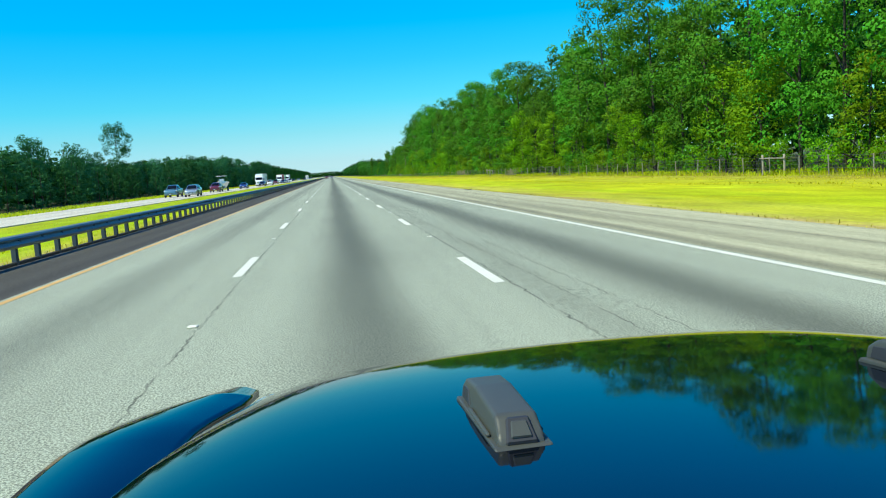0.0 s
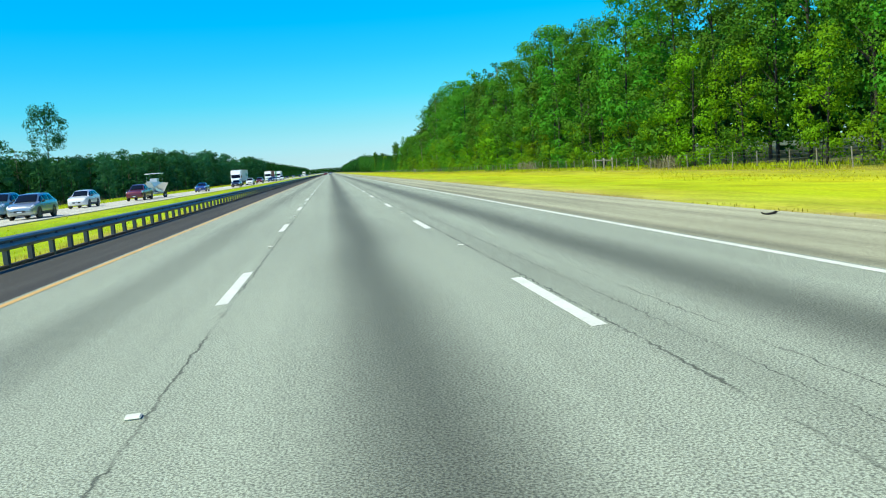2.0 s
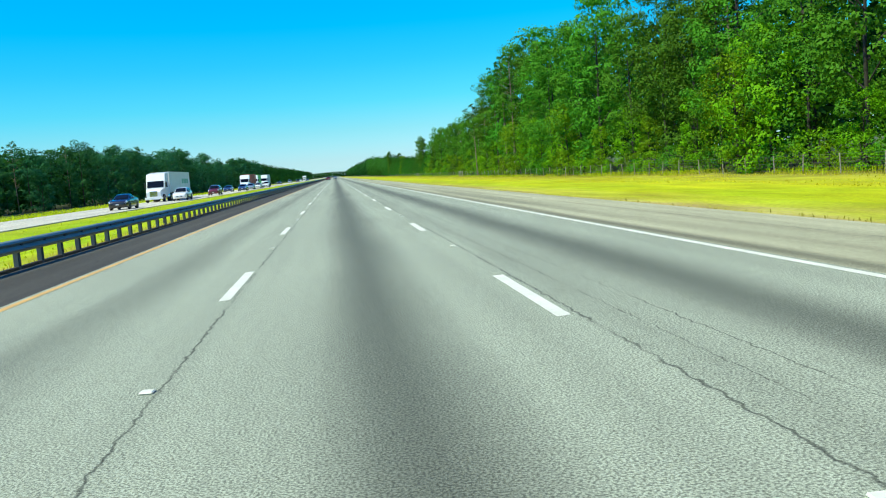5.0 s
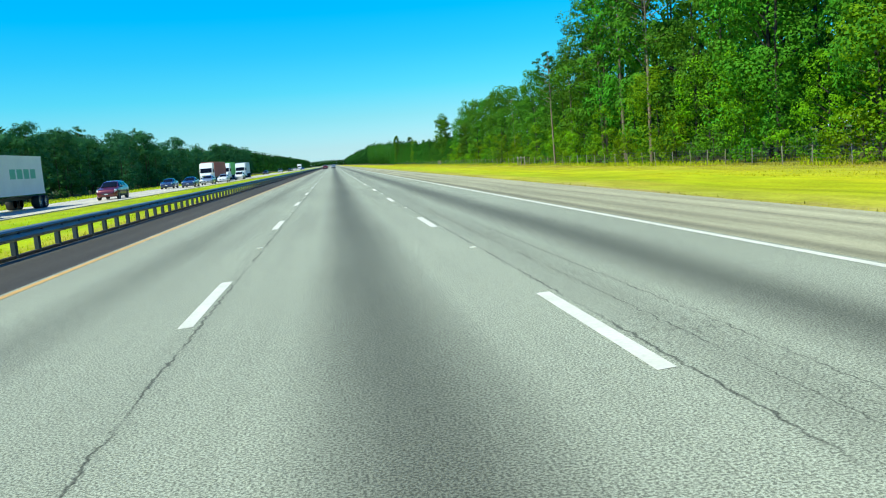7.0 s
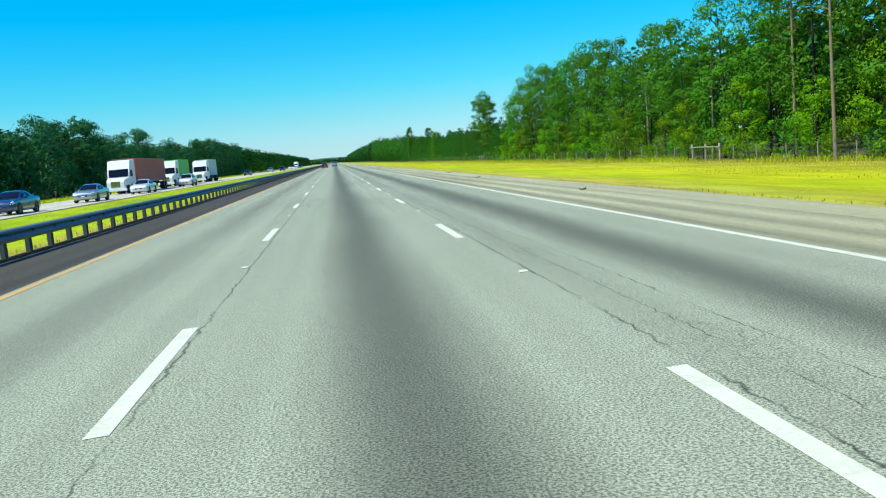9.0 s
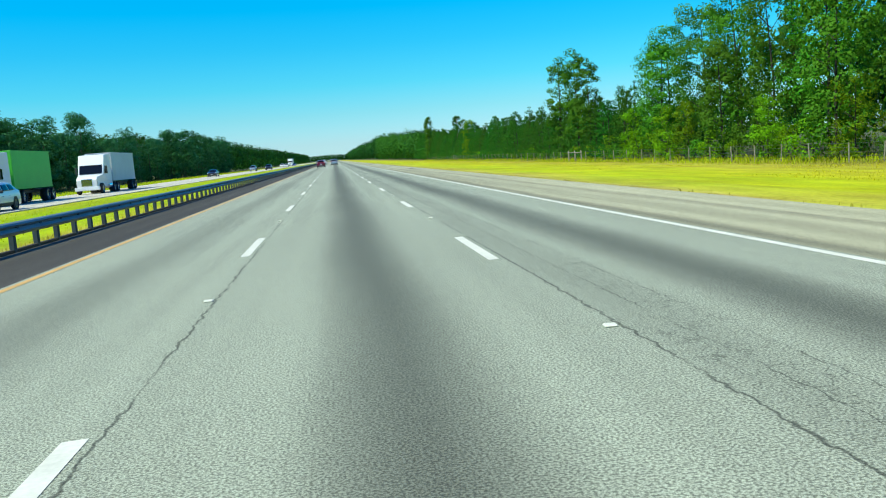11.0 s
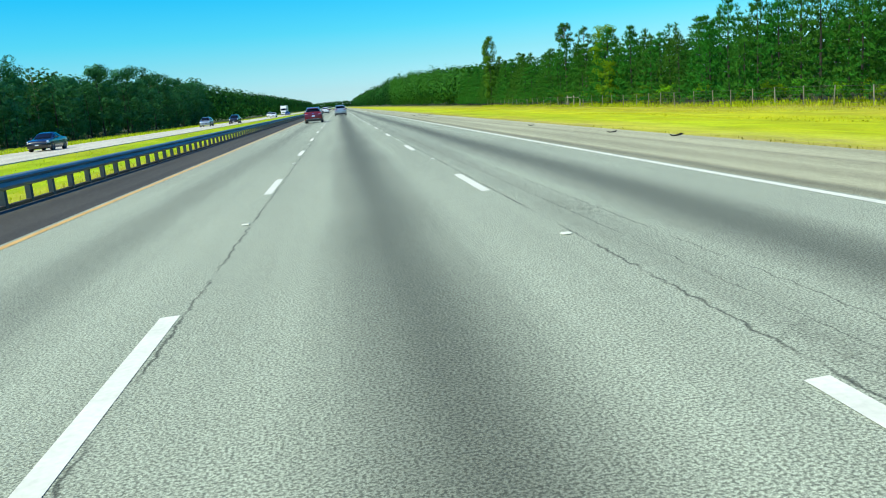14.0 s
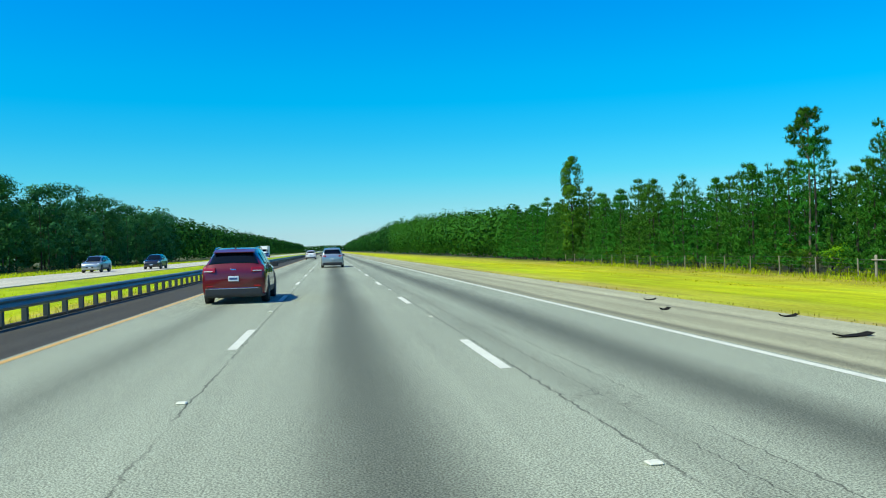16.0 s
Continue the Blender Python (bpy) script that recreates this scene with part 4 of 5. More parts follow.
def automobile(name, label, category, mat, m, form=SUV_FORM, glass=((1.02, 0.22), (0.14, -0.72), (-0.80, -1.62)), screen=(1.20, 0.52), back=(-1.97, -2.22), axles=(1.42, -1.36), wheel_r=0.36, lower=True, bed=None):
    """A road car facing +y from its half sections, with glass, wheels, lamps and mirrors as parts."""
    ob = holder(name, m, label=label, category=category)
    f, b = form[0][0], form[-1][0]
    ys = sorted({r[0] for r in form} | set(np.linspace(b, f, 40).round(3).tolist()), reverse=True)
    v, fc = loft(form, ys)
    part("body", mesh_from("body", v, fc, mat, smooth=True), None, ob)
    half = max(r[4] for r in form)
    for y0, y1 in glass:
        patch(ob, "side_window", form, y0, y1, 4.12, 4.88, GLASS_DARK, "dark tinted side window")
    patch(ob, "windscreen", form, screen[0], screen[1], 5.35, 7.0, GLASS_DARK, "dark windscreen", both=False)
    patch(ob, "rear_window", form, back[0], back[1], 4.95, 7.0, GLASS_DARK, "dark rear window", both=False)
    if lower:
        patch(ob, "sill_trim", form, 1.0, -0.95, 1.2, 2.3, DARK_PLASTIC, "dark lower sill", lift=0.006)
    for a in axles:
        for s in (-1, 1):
            arch = lathe_bm([(-0.10, wheel_r + 0.06), (0.006, wheel_r + 0.065), (0.010, wheel_r + 0.02), (0.004, 0.01)], 28)
            part("wheel_arch", arch, DARK_PLASTIC, ob, at=pose(s * (half - 0.004), a, wheel_r + 0.02, 0, 0, 0 if s > 0 else 180))
            wheel(ob, s * (half - 0.10), a, wheel_r, 0.235)
    belt = float(np.interp(screen[0], [r[0] for r in form][::-1], [r[2] for r in form][::-1]))
    for s in (-1, 1):
        part("wing_mirror", prism_bm([(-0.06, -0.02), (0.06, 0.01), (0.05, 0.14), (-0.06, 0.15)], lambda y, z: 0.10, 0.03, 2), DARK_PLASTIC, ob, at=pose(s * (half + 0.07), screen[0] - 0.38, belt + 0.04))
        for y in (glass[0][1] + 0.18, glass[1][1] + 0.18):
            part("door_handle", box_bm(-0.012, 0.012, -0.09, 0.09, -0.014, 0.014, 0.008, 1), CHROME, ob, at=pose(s * (half - 0.012), y, belt - 0.17))
    patch(ob, "headlamp", form, f - 0.05, f - 0.36, 3.5, 4.6, LAMP_CLEAR, "clear headlamp")
    part("grille", box_bm(-0.36, 0.36, f - 0.10, f + 0.012, 0.46, 0.60, 0.02, 2), DARK_PLASTIC, ob)
    part("front_plate", box_bm(-0.15, 0.15, f - 0.01, f + 0.02, 0.46, 0.54, 0.004, 1), PLATE_WHITE, ob)
    return ob


def tail_detail(ob, form, style, mat):
    """Lamps, plate, bumper, rails and mark on a tail."""
    b, half = form[-1][0], max(r[4] for r in form)
    belt = form[-3][2]
    patch(ob, "side_lamp", form, b + 0.06, b + 0.34, 3.62, 4.12, TAIL_RED, "red lamp wrapping the corner", lift=0.012)
    for s in (-1, 1):
        lamp = part("tail_lamp", prism_bm([(-0.03, -0.07), (0.08, -0.07), (0.14, 0.07), (0.0, 0.075)], lambda y, z: 0.19, 0.025, 2), TAIL_RED, ob, "wide red tail lamp", at=pose(s * (half - 0.24), b + 0.035, belt - 0.10, 0, 0, 13 * s))
        part("lamp_strip", box_bm(-0.15, 0.12, -0.036, 0.02, -0.045, -0.022, 0.006, 1), LAMP_CLEAR, lamp, "pale reversing strip")
    part("bumper_trim", prism_bm([(b + 0.02, 0.21), (b - 0.02, 0.27), (b - 0.028, 0.47), (b + 0.12, 0.51), (b + 0.55, 0.51), (b + 0.70, 0.21)], lambda y, z: half - 0.06 - 0.5 * max(0.0, b + 0.12 - y), 0.03, 3), DARK_PLASTIC, ob, "dark lower rear bumper", smooth=True)
    if style == "suv":
        part("bumper_strip", box_bm(-half + 0.22, half - 0.22, b - 0.033, b + 0.05, 0.455, 0.485, 0.01, 1), CHROME, ob, "bright bumper strip")
        for s in (-1, 1):
            part("reflector", box_bm(-0.10, 0.10, -0.015, 0.03, -0.018, 0.018, 0.008, 1), TAIL_RED, ob, at=pose(s * (half - 0.26), b - 0.012, 0.54, 0, 0, -8 * s))
    z = 0.76
    plate = part("number_plate", box_bm(-0.152, 0.152, b - 0.024, b + 0.02, z - 0.076, z + 0.076, 0.006, 1), PLATE_WHITE, ob, "pale plate with blue bars")
    part("plate_bar", box_bm(-0.115, 0.115, b - 0.028, b - 0.022, z - 0.03, z + 0.03), PLATE_BAR, plate)
    part("badge", box_bm(-0.08, 0.08, -0.012, 0.012, -0.022, 0.022, 0.015, 2), CHROME, ob, "small bright oval mark", at=pose(0, b + 0.045, belt - 0.09, -20))
    top = [r for r in form if r[3] > form[-3][3] + 0.25]
    y0, y1, zt, w = top[0][0] - 0.2, top[-1][0] + 0.25, max(r[3] for r in top), top[len(top) // 2][6] - 0.03
    for s in (-1, 1):
        part("roof_rail", tube_mesh("roof_rail", [[((s * w, y0, zt - 0.07), 0.018), ((s * w, y0 - 0.2, zt - 0.005), 0.018), ((s * w, (y0 + y1) / 2, zt + 0.018), 0.018), ((s * w * 0.97, y1 + 0.2, zt - 0.01), 0.018), ((s * w * 0.96, y1, zt - 0.08), 0.018)]], CHROME, 6), None, ob)
    yb, zb = top[-1][0], top[-1][3]
    part("spoiler", prism_bm([(yb - 0.16, zb - 0.01), (yb + 0.25, zb + 0.075), (yb + 0.25, zb + 0.02), (yb - 0.14, zb - 0.04)], lambda y, z: w - 0.02, 0.015, 2), mat, ob)
    part("aerial_fin", prism_bm([(yb + 0.30, zb + 0.07), (yb + 0.46, zb + 0.08), (yb + 0.31, zb + 0.16)], lambda y, z: 0.018, 0.005, 1), DARK_PLASTIC, ob)


RED = paint("paint_red", (0.15, 0.005, 0.011))
SILVER = paint("paint_silver", (0.38, 0.43, 0.45), 0.6)
WHITE = paint("paint_white", (0.80, 0.80, 0.79), 0.0)
NAVY = paint("paint_navy", (0.02, 0.05, 0.13))
BLACK = paint("paint_black", (0.012, 0.013, 0.016))
MAROON = paint("paint_maroon", (0.14, 0.015, 0.02))
BLUE = paint("paint_blue", (0.03, 0.07, 0.26))
TEAL = paint("paint_teal", (0.10, 0.22, 0.28))

SUV = dict(form=SUV_FORM)
VAN = dict(form=VAN_FORM, glass=((1.30, 0.42), (0.32, -0.95), (-1.05, -2.02)), screen=(1.78, 0.82), back=(-2.25, -2.42), axles=(1.52, -1.50), wheel_r=0.34, lower=False)
SEDAN = dict(form=SEDAN_FORM, glass=((0.72, -0.12), (-0.2, -0.98)), screen=(0.98, 0.22), back=(-1.12, -1.72), axles=(1.40, -1.38), wheel_r=0.33, lower=False)

red_suv = automobile("red_suv", "dark red SUV with tinted glass and roof rails", "car", RED, pose(-3.12, 526.0, 0), **SUV)
tail_detail(red_suv, SUV_FORM, "suv", RED)
minivan = automobile("silver_minivan", "silver-grey minivan with dark glass and red tail lamps", "minivan", SILVER, pose(-0.1, 574.0, 0), **VAN)
tail_detail(minivan, VAN_FORM, "van", SILVER)
white_suv = automobile("white_suv", "white compact SUV with a dark lower bumper", "car", WHITE, pose(-3.85, 650.0, 0), **SUV)
tail_detail(white_suv, SUV_FORM, "suv", WHITE)
navy_suv = automobile("navy_suv", "dark blue SUV driving ahead on the highway", "car", NAVY, pose(0.5, 760.0, 0), **SUV)
tail_detail(navy_suv, SUV_FORM, "suv", NAVY)


def oncoming(kind, label, mat, x, y, dims, name="oncoming_car", **more):
    return automobile(name, label, kind, mat, pose(x, y, 0, 0, 0, 180), **dims, **more)


NEAR, FAR = -20.4, -24.2
oncoming("car", "silver SUV coming the other way in the near lane", SILVER, NEAR, 108.5, SUV, "silver_suv")
oncoming("car", "white SUV coming the other way in the far lane", WHITE, FAR, 133.0, SUV, "white_suv")
oncoming("car", "blue saloon car on the opposite carriageway", BLUE, NEAR - 1.2, 189.0, SEDAN, "blue_saloon")
oncoming("car", "black saloon car ahead of the trailer truck", BLACK, NEAR, 228.0, SEDAN, "black_saloon")
oncoming("car", "maroon SUV on the opposite carriageway", MAROON, NEAR - 0.3, 289.5, SUV, "maroon_suv")
oncoming("car", "dark blue saloon car passing a second dark car", NAVY, FAR + 0.3, 332.0, SEDAN, "dark_saloon")
oncoming("car", "dark blue saloon car in the near lane", NAVY, NEAR, 329.0, SEDAN, "dark_saloon")
oncoming("car", "silver saloon car on the opposite carriageway", SILVER, NEAR, 345.5, SEDAN, "silver_saloon")
oncoming("car", "white saloon car beside the container truck", WHITE, NEAR, 364.0, SEDAN, "white_saloon")
oncoming("car", "white SUV in front of the grey box truck", WHITE, NEAR, 390.0, SUV, "white_suv")
oncoming("car", "black saloon car on the opposite carriageway", BLACK, FAR, 505.0, SEDAN, "black_saloon")
oncoming("car", "silver SUV far along the opposite carriageway", SILVER, FAR, 586.0, SUV, "silver_suv")
oncoming("car", "dark SUV far along the opposite carriageway", BLACK, NEAR, 596.0, SUV, "dark_suv")
oncoming("car", "white saloon car far along the opposite carriageway", WHITE, NEAR, 690.0, SEDAN, "white_saloon")
oncoming("car", "white SUV far along the opposite carriageway", WHITE, FAR, 722.0, SUV, "white_suv")
oncoming("car", "blue saloon car far along the opposite carriageway", BLUE, NEAR, 760.0, SEDAN, "blue_saloon")
oncoming("car", "white SUV in the near lane beside the trailer truck", WHITE, NEAR, 258.0, SUV, "white_suv")


def pickup(label, mat, x, y):
    """A crew-cab pickup: cabin in front, load bed behind."""
    ob = automobile("pickup", label, "pickup truck", mat, pose(x, y, 0, 0, 0, 180), form=PICKUP_FORM, glass=((1.15, 0.30), (0.22, -0.72)), screen=(1.45, 0.78), back=(-0.97, -1.06), axles=(1.85, -1.75), wheel_r=0.39)
    part("bed_cover", box_bm(-0.80, 0.80, -2.70, -1.14, 1.285, 1.335, 0.02, 2), DARK_PLASTIC, ob, "dark bed cover")
    return ob


pickup("teal-blue pickup on the opposite carriageway", TEAL, FAR, 114.0)
pickup("maroon pickup towing a white boat", MAROON, FAR + 1.4, 150.0)
CANVAS = material("truck_panel_white", (0.74, 0.76, 0.76), 0.5, spread=0.06, scale=0.6, fine=10)
RUST = material("container_red", (0.46, 0.11, 0.075), 0.6, spread=0.15, scale=0.7, fine=9)
GREY_BOX = material("trailer_grey", (0.48, 0.53, 0.57), 0.5, spread=0.08, scale=0.6, fine=10)
GREEN_BOX = material("truck_green", (0.10, 0.50, 0.05), 0.5, spread=0.08, scale=0.6, fine=10)
GREEN_MARK = material("mark_green", (0.12, 0.42, 0.30), 0.5, spread=0.0)

boat = holder("boat_trailer", pose(FAR + 1.4, 158.5, 0, 0, 0, 180), label="white sport boat with a hardtop on a road trailer", category="boat")
hull = [(3.3, 2.15), (2.7, 1.40), (1.5, 0.80), (-2.9, 0.64), (-3.0, 1.86), (0.0, 1.90)]
part("hull", prism_bm(hull, lambda y, z: 1.15 * (1 - max(0.0, (y - 0.5) / 3.0) ** 2) * (0.45 + 0.55 * min(1.0, (z - 0.7) / 0.7)) + 0.03, 0.05, 2), WHITE, boat)
part("console", box_bm(-0.45, 0.45, -0.9, 0.3, 1.7, 2.5, 0.08, 2), WHITE, boat)
part("hardtop", box_bm(-0.95, 0.95, -1.5, 0.7, 3.05, 3.15, 0.04, 2), WHITE, boat)
for sx in (-0.8, 0.8):
    for sy in (-1.3, 0.5):
        part("hardtop_post", tube_mesh("hardtop_post", [[((sx, sy, 1.7), 0.03), ((sx * 0.95, sy, 3.07), 0.03)]], CHROME, 6), None, boat)
part("trailer_frame", box_bm(-0.9, 0.9, -2.8, 3.9, 0.52, 0.62, 0.02, 1), GALV, boat)
for sx in (-1, 1):
    for sy in (-1.2, -0.3):
        wheel(boat, sx * 1.05, sy, 0.33, 0.2)


def lorry(name, label, x, y, cab_mat, box_mat, box_len=12.0, ribs=True, sleeper=True, mark=None):
    """An articulated lorry facing +y: tractor with bonnet, and a box trailer behind."""
    ob = holder(name, pose(x, y, 0, 0, 0, 180), label=label, category="truck")
    cab = [(6.3, 0.55), (6.35, 1.35), (6.1, 1.62), (4.75, 1.85), (4.35, 2.85), (3.9, 3.75 if sleeper else 3.0), (2.0, 3.85 if sleeper else 3.0), (1.9, 0.9), (1.9, 0.7)]
    part("cab", prism_bm(cab, lambda yy, z: 1.22 - 0.28 * max(0.0, (yy - 4.5) / 1.8), 0.07, 3), cab_mat, ob)
    part("windscreen", prism_bm([(4.80, 1.93), (4.42, 2.78), (4.34, 2.78), (4.70, 1.93)], lambda yy, z: 1.06, 0.02, 1), GLASS_DARK, ob, "dark windscreen")
    side = [(4.35, 1.9), (4.15, 2.65), (3.35, 2.65), (3.35, 1.9)]
    part("side_window", prism_bm(side, lambda yy, z: 1.235, 0.01, 1), GLASS_DARK, ob)
    part("grille", box_bm(-0.5, 0.5, 6.28, 6.38, 0.75, 1.45, 0.04, 2), CHROME, ob)
    part("bumper", box_bm(-1.15, 1.15, 6.15, 6.45, 0.35, 0.68, 0.06, 2), cab_mat, ob)
    for s in (-1, 1):
        part("headlamp", box_bm(s * 0.8 - 0.16, s * 0.8 + 0.16, 6.1, 6.33, 0.95, 1.2, 0.04, 2), LAMP_CLEAR, ob)
        part("wing_mirror", box_bm(s * 1.42 - 0.08, s * 1.42 + 0.08, 4.35, 4.45, 1.9, 2.6, 0.03, 1), DARK_PLASTIC, ob)
        part("fuel_tank", lathe_bm([(-0.5, 0.01), (-0.5, 0.3), (0.5, 0.3), (0.5, 0.01)], 20), CHROME, ob, at=pose(s * 0.98, 2.7, 0.72, 0, 0, 90))
        for yy, w in ((5.3, 0.30), (1.0, 0.55), (-0.3, 0.55), (-box_len + 2.6, 0.55), (-box_len + 1.35, 0.55)):
            wheel(ob, s * (1.22 - w / 2), yy, 0.5, w)
    part("chassis", box_bm(-0.45, 0.45, -box_len + 0.6, 5.5, 0.75, 1.0, 0.03, 1), DARK_PLASTIC, ob)
    y1 = 1.5
    body = part("box", box_bm(-1.25, 1.25, y1 - box_len, y1, 1.15, 3.95, 0.03, 1), box_mat, ob)
    if ribs:
        for k in range(int(box_len / 0.55)):
            yy = y1 - 0.3 - k * 0.55
            for s in (-1, 1):
                part("rib", box_bm(s * 1.25 - 0.02, s * 1.25 + 0.02, yy - 0.12, yy + 0.12, 1.3, 3.8, 0.01, 1), box_mat, body)
    for zz in (1.17, 3.93):
        part("rim_rail", box_bm(-1.27, 1.27, y1 - box_len - 0.02, y1 + 0.02, zz - 0.06, zz + 0.06, 0.01, 1), box_mat, body)
    if mark:
        for k in range(4):
            for s in (-1, 1):
                part("mark_bar", box_bm(s * 1.257 - 0.006, s * 1.257 + 0.006, y1 - box_len + 1.6 + k * 1.3, y1 - box_len + 2.6 + k * 1.3, 2.3, 3.0), mark, body)
    return ob


lorry("container_truck", "white tractor with a rust-red ribbed container trailer", FAR - 0.2, 375.0, CANVAS, RUST, 16.2)
lorry("box_truck", "grey-white tractor with a pale grey box trailer", FAR + 0.4, 427.0, CANVAS, GREY_BOX, 9.0, False)
lorry("trailer_truck", "white box trailer truck with pale green marking", FAR + 0.2, 264.0, CANVAS, CANVAS, 15.5, False, True, GREEN_MARK)
lorry("green_truck", "bright green box truck on the opposite carriageway", FAR - 0.6, 404.0, CANVAS, GREEN_BOX, 8.0, False)
lorry("white_truck", "white box truck far along the opposite carriageway", FAR, 800.0, CANVAS, CANVAS, 10.0, False)

# ---------------------------------------------------------------- roadside litter
def scrap(label, x, y, length, width, turn):
    """A curled strip of shed tyre tread lying on the shoulder."""
    n = 9
    v, f = [], []
    for i in range(n):
        t = i / (n - 1) - 0.5
        z = 0.015 + 0.035 * (abs(t) * 2) ** 4
        v += [(t * length, -width / 2 + 0.03 * math.sin(9 * t), z), (t * length, width / 2 + 0.03 * math.sin(7 * t), z + 0.01), (t * length, width / 2, z - 0.014), (t * length, -width / 2, z - 0.014)]
    for i in range(n - 1):
        for k in range(4):
            a, b = i * 4 + k, i * 4 + (k + 1) % 4
            f.append((a, b, b + 4, a + 4))
    ob = new("tyre_scrap", mesh_from("tyre_scrap", v, f, TREAD))
    ob.matrix_basis = pose(x, y, 0.0, 0, 0, turn)
    return tagged(ob, label=label, category="debris", group="road debris")


scrap("curled black strip of tyre tread on the shoulder", 7.5, 510.3, 0.62, 0.16, 8)
scrap("small piece of black tyre on the shoulder", 7.0, 516.0, 0.25, 0.1, 30)
scrap("small piece of black tyre on the shoulder", 7.9, 519.0, 0.3, 0.1, -10)
scrap("small piece of black tyre by the grass edge", 8.4, 513.5, 0.35, 0.1, 4)
for x, y, l in ((8.5, 38.0, 0.5), (8.2, 66.0, 0.3), (8.6, 118.0, 0.35), (7.6, 320.0, 0.4), (8.3, 336.0, 0.25), (7.7, 423.0, 0.4), (8.1, 460.0, 0.3), (8.5, 456.0, 0.4), (7.9, 470.0, 0.25), (7.4, 300.0, 0.2)):
    scrap("small piece of black tyre on the shoulder", x, y, l, 0.1, (x * 77) % 60 - 30)

# ---------------------------------------------------------------- the car that carries the camera, where it is at the start
CX, CY = 0.24, -13.18
own = holder("black_car", pose(CX, CY, 0), label="glossy blue-black car bonnet with two grey washer pods", category="car")
GLOSS = material("paint_blue_black", (0.001, 0.002, 0.004), 0.045, 0.0, spread=0.0)
LENS = material("lamp_lens_pale", (0.36, 0.37, 0.29), 0.12, spread=0.1, scale=9, fine=40, coat=0.5)
POD = material("pod_grey_plastic", (0.060, 0.064, 0.052), 0.5, spread=0.08, scale=6, fine=60)


def sheet(name, us, vs, fn, mat, parent, label="", thick=0.012):
    """A curved panel from fn(u, v), with a turned-down edge of its own thickness."""
    nu, nv = len(us), len(vs)
    top = [fn(u, v) for v in vs for u in us]
    low = [(x, y, z - thick) for x, y, z in top]
    k = len(top)
    f = []
    for j in range(nv - 1):
        for i in range(nu - 1):
            a = j * nu + i
            f.append((a, a + 1, a + nu + 1, a + nu))
            f.append((k + a, k + a + nu, k + a + nu + 1, k + a + 1))
    rim = [i for i in range(nu)] + [j * nu + nu - 1 for j in range(1, nv)] + [(nv - 1) * nu + i for i in range(nu - 2, -1, -1)] + [j * nu for j in range(nv - 2, 0, -1)]
    for a, b in zip(rim, rim[1:] + rim[:1]):
        f.append((b, a, k + a, k + b))
    return part(name, mesh_from(name, top + low, f, mat, smooth=True), None, parent, label)


def bonnet_half(y):
    return float(np.interp(y, [-0.3, 0.6, 0.85, 0.99, 1.09, 1.21, 1.36, 1.51, 1.56], [0.735, 0.73, 0.715, 0.691, 0.669, 0.637, 0.592, 0.548, 0.53]))


def bonnet_at(u, v):
    """u across (-1 to 1), v from the windscreen (0) to the nose (1.2)."""
    front = 1.535 - 0.035 * u * u - 0.03 * u ** 6
    y = 0.32 + (front - 0.32) * min(v, 1.0) + 0.22 * max(0.0, v - 1.0) / 0.2
    x = u * bonnet_half(min(y, 1.56)) * (1 - 0.3 * max(0.0, v - 1.0))
    z = 1.213 - 0.055 * v - 0.012 * u * u - 0.014 * abs(u) ** 10 - 0.018 * min(v, 1) ** 6 - 0.30 * (max(0.0, v - 1.0) / 0.2) ** 2
    return x, y, z


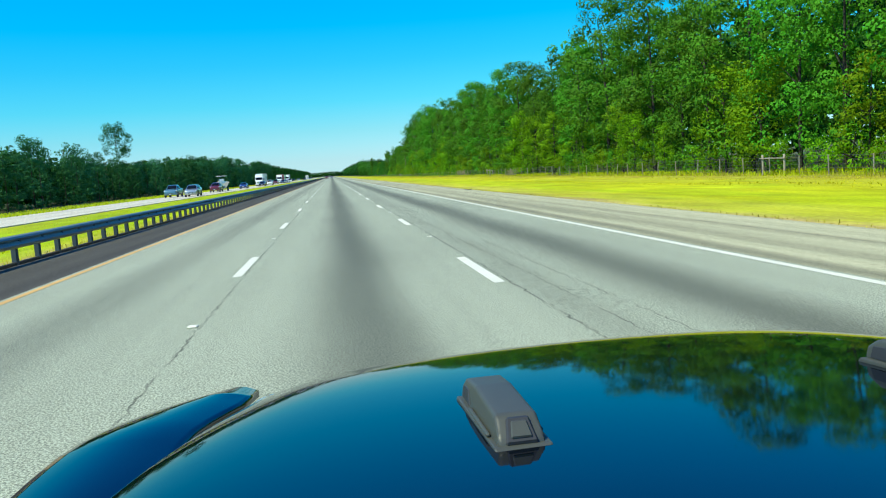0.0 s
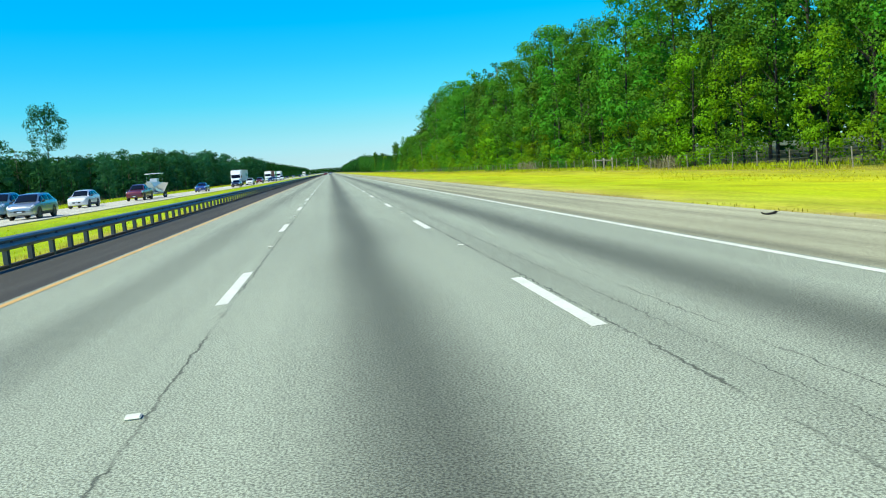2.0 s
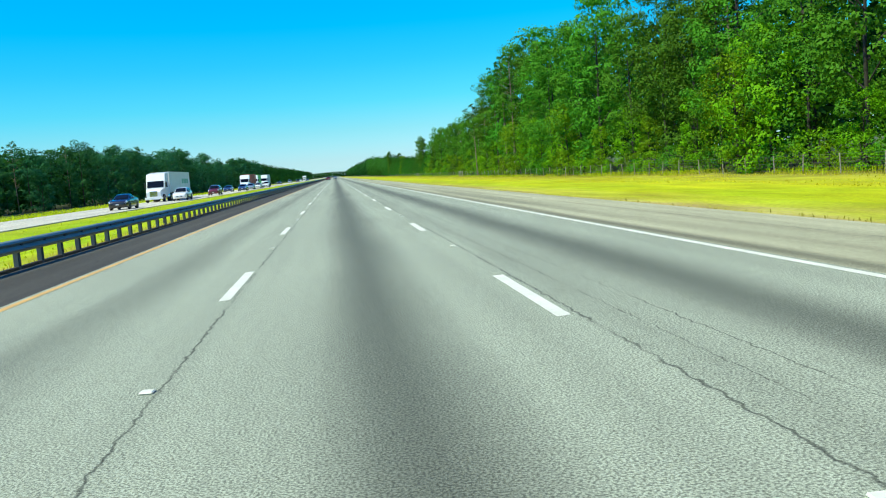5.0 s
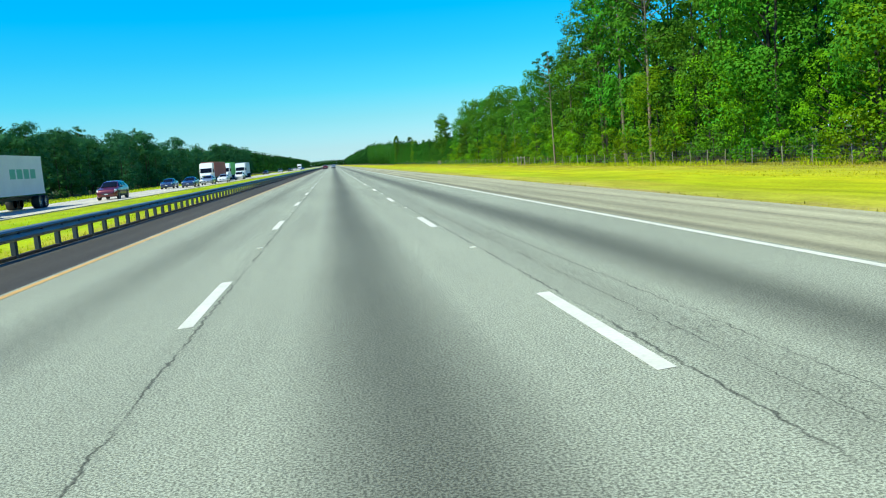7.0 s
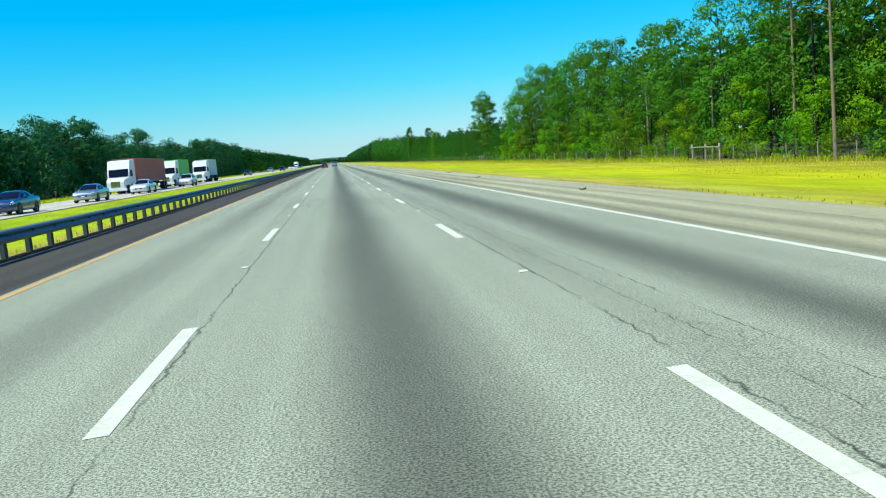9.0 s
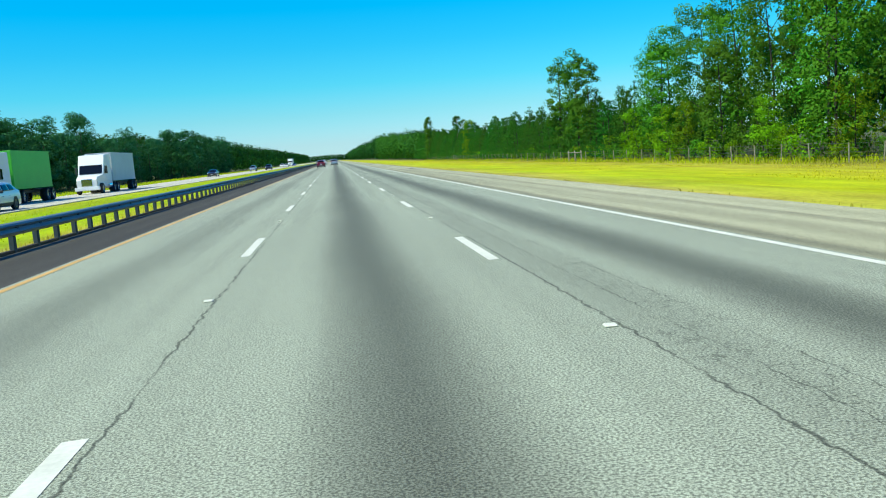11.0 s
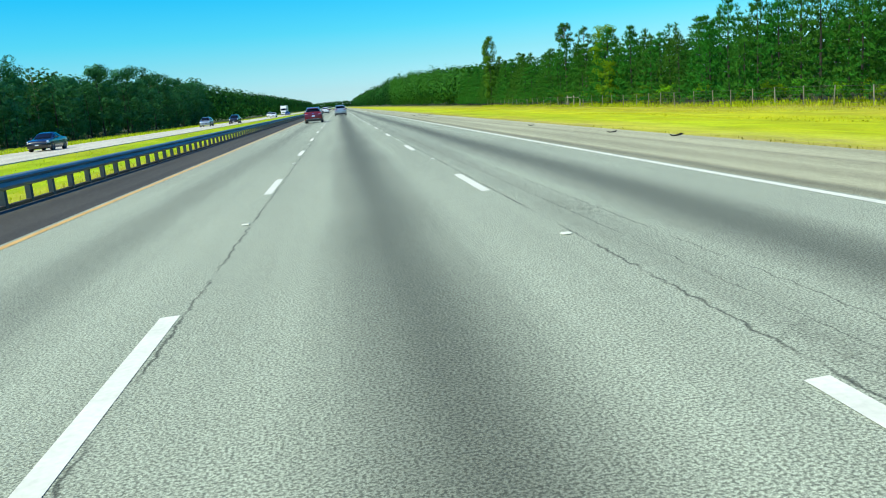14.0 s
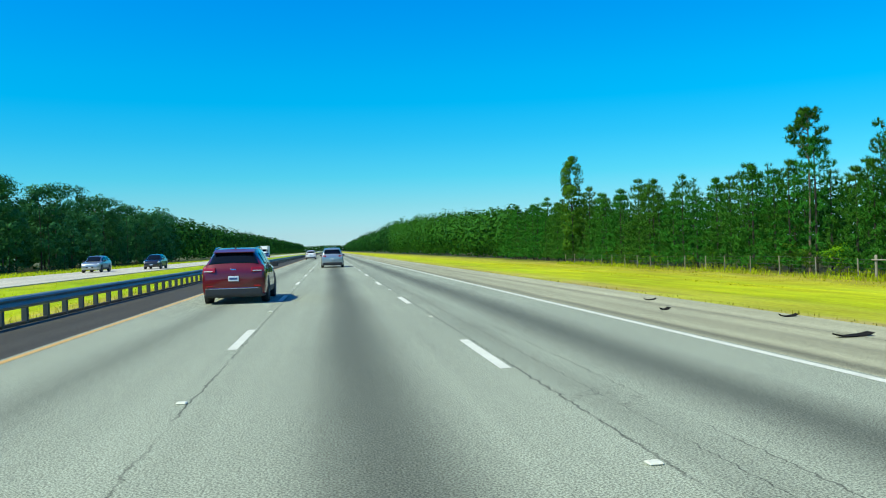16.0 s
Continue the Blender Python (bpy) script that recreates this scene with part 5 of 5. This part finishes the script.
us = [math.sin(math.pi / 2 * t) for t in np.linspace(-1, 1, 41)]
sheet("bonnet", us, list(np.linspace(0, 0.9, 19)) + list(np.linspace(0.92, 1.2, 15)), bonnet_at, GLOSS, own, "blue-black bonnet mirroring sky and trees")
for s in (-1, 1):
    def lamp_edge(y):
        return float(np.interp(y, [-0.3, 0.95, 1.155, 1.286, 1.40, 1.475, 1.60], [0.740, 0.703, 0.688, 0.676, 0.648, 0.618, 0.60]))

    def wing_at(u, v, s=s):
        """u from the bonnet's shut line (0) over the crest to the flank (1), v from the windscreen to the lamp's tip."""
        y = -0.25 + (1.85 if s < 0 else 1.60) * v
        inner, outer = lamp_edge(y), float(np.interp(y, [-0.3, 0.8, 1.15, 1.245, 1.40, 1.52, 1.60], [0.895, 0.89, 0.876, 0.868, 0.83, 0.775, 0.68]))
        crest = min(1.0, u / 0.8)
        x = inner + (outer - inner) * crest + 0.015 * max(0.0, u - 0.8) / 0.2
        z = 1.100 + 0.022 * math.sin(math.pi * (0.15 + 0.7 * crest)) - 0.02 * max(0.0, v - 0.85) / 0.15 - 0.16 * (max(0.0, u - 0.8) / 0.2) ** 1.5
        return s * x, y, z

    def lens_at(u, v, s=s):
        """The narrow pale tan lens between the shut line and the wing."""
        y = 1.04 + 0.50 * v
        a, b = bonnet_half(y) + 0.006, lamp_edge(y) - 0.004
        return s * (a + (max(b, a + 0.004) - a) * u), y - 0.02 * u, 1.106 + 0.014 * math.sin(math.pi * u) - 0.02 * v * v
    sheet("headlamp_lens", np.linspace(0, 1, 9), np.linspace(0, 1, 15), lens_at, LENS, own, "slanted headlamp lens in pale tan", thick=0.03)
    sheet("wing", list(np.linspace(0, 0.8, 15)) + [0.85, 0.9, 0.95, 1.0], np.linspace(0, 1, 33), wing_at, GLOSS, own)
    side = [(1.62, 0.30), (1.66, 0.62), (1.45, 0.86), (1.30, 0.98), (-0.25, 1.04), (-3.0, 1.05), (-3.05, 0.35), (0.9, 0.24)]
    part("flank", prism_bm(side, lambda y, z: 0.012, 0.006, 1), GLOSS, own, at=pose(s * 0.888, 0, -0.02))
    part("headlamp", box_bm(-0.16, 0.16, -0.2, 0.05, -0.07, 0.07, 0.05, 3), LAMP_CLEAR, own, at=pose(s * 0.68, 1.52, 0.80, 0, 0, -20 * s))
    wheel(own, s * 0.80, 0.72, 0.33, 0.22)
    wheel(own, s * 0.80, -2.1, 0.33, 0.22)
part("front_bumper", prism_bm([(1.60, 0.22), (1.80, 0.36), (1.80, 0.66), (1.70, 0.84), (1.35, 0.84), (1.35, 0.22)], lambda y, z: 0.86 - 0.25 * max(0.0, y - 1.5), 0.05, 3), GLOSS, own)
part("grille", box_bm(-0.45, 0.45, 1.74, 1.82, 0.42, 0.60, 0.02, 2), DARK_PLASTIC, own)
part("floor_pan", box_bm(-0.86, 0.86, -3.0, 1.4, 0.22, 0.30, 0.02, 1), DARK_PLASTIC, own)
part("cowl", box_bm(-0.78, 0.78, 0.06, 0.31, 1.06, 1.10, 0.01, 1), DARK_PLASTIC, own, "dark vented cowl panel")


def pod(x, y):
    """A washer pod: an arched cover on a flared lip, dark plates for its side openings, and a framed nozzle plate at
    the near end.
    """
    z = 1.206 - 0.055 * (y - 0.32) / 1.2
    ob = part("washer_pod", prism_bm([(-0.128, 0.006), (-0.122, 0.020), (-0.098, 0.043), (0.03, 0.051), (0.10, 0.046), (0.122, 0.030), (0.124, 0.006)],
              lambda yy, zz: 0.041 - 0.22 * max(0.0, zz - 0.015) - 0.05 * max(0.0, -yy - 0.08), 0.012, 3), POD, own, "grey plastic washer pod with an arched cover", smooth=True, at=pose(x, y, z, -2.5))
    ob.scale = (0.74, 1.0, 0.85)
    part("lip", prism_bm([(-0.140, -0.010), (-0.142, 0.004), (-0.132, 0.010), (0.126, 0.010), (0.130, 0.004), (0.130, -0.010)], lambda yy, zz: 0.050 - 0.12 * max(0.0, -yy - 0.10), 0.004, 2), POD, ob, "flared lip of the cover")
    frame_ = part("nozzle_frame", prism_bm([(-0.004, -0.019), (-0.004, 0.019), (0.008, 0.019), (0.008, -0.019)], lambda yy, zz: 0.026 - 0.22 * (zz + 0.019), 0.003, 1), DARK_PLASTIC, ob, "dark frame of the nozzle plate", at=pose(0, -0.1165, 0.025, -38))
    part("nozzle_plate", prism_bm([(-0.007, -0.012), (-0.007, 0.012), (0.0, 0.012), (0.0, -0.012)], lambda yy, zz: 0.017 - 0.2 * (zz + 0.012), 0.002, 1), POD, frame_)
    for sx in (-1, 1):
        # no hole is cut: a thin dark plate stands for the shade in the opening
        part("side_opening", prism_bm([(0.055, 0.011), (0.070, 0.036), (0.108, 0.034), (0.112, 0.011)], lambda yy, zz: 0.003, 0.002, 1), DARK_PLASTIC, ob, "dark plate for the shaded opening in the cover's side", at=pose(sx * 0.040, 0, 0, 0, -sx * 9))
        part("cover_ridge", box_bm(-0.0035, 0.0035, -0.09, 0.04, 0.0, 0.006, 0.002, 1), POD, ob, at=pose(sx * 0.043, 0, 0.010))


pod(-0.234, 0.986)
pod(0.372, 0.955)
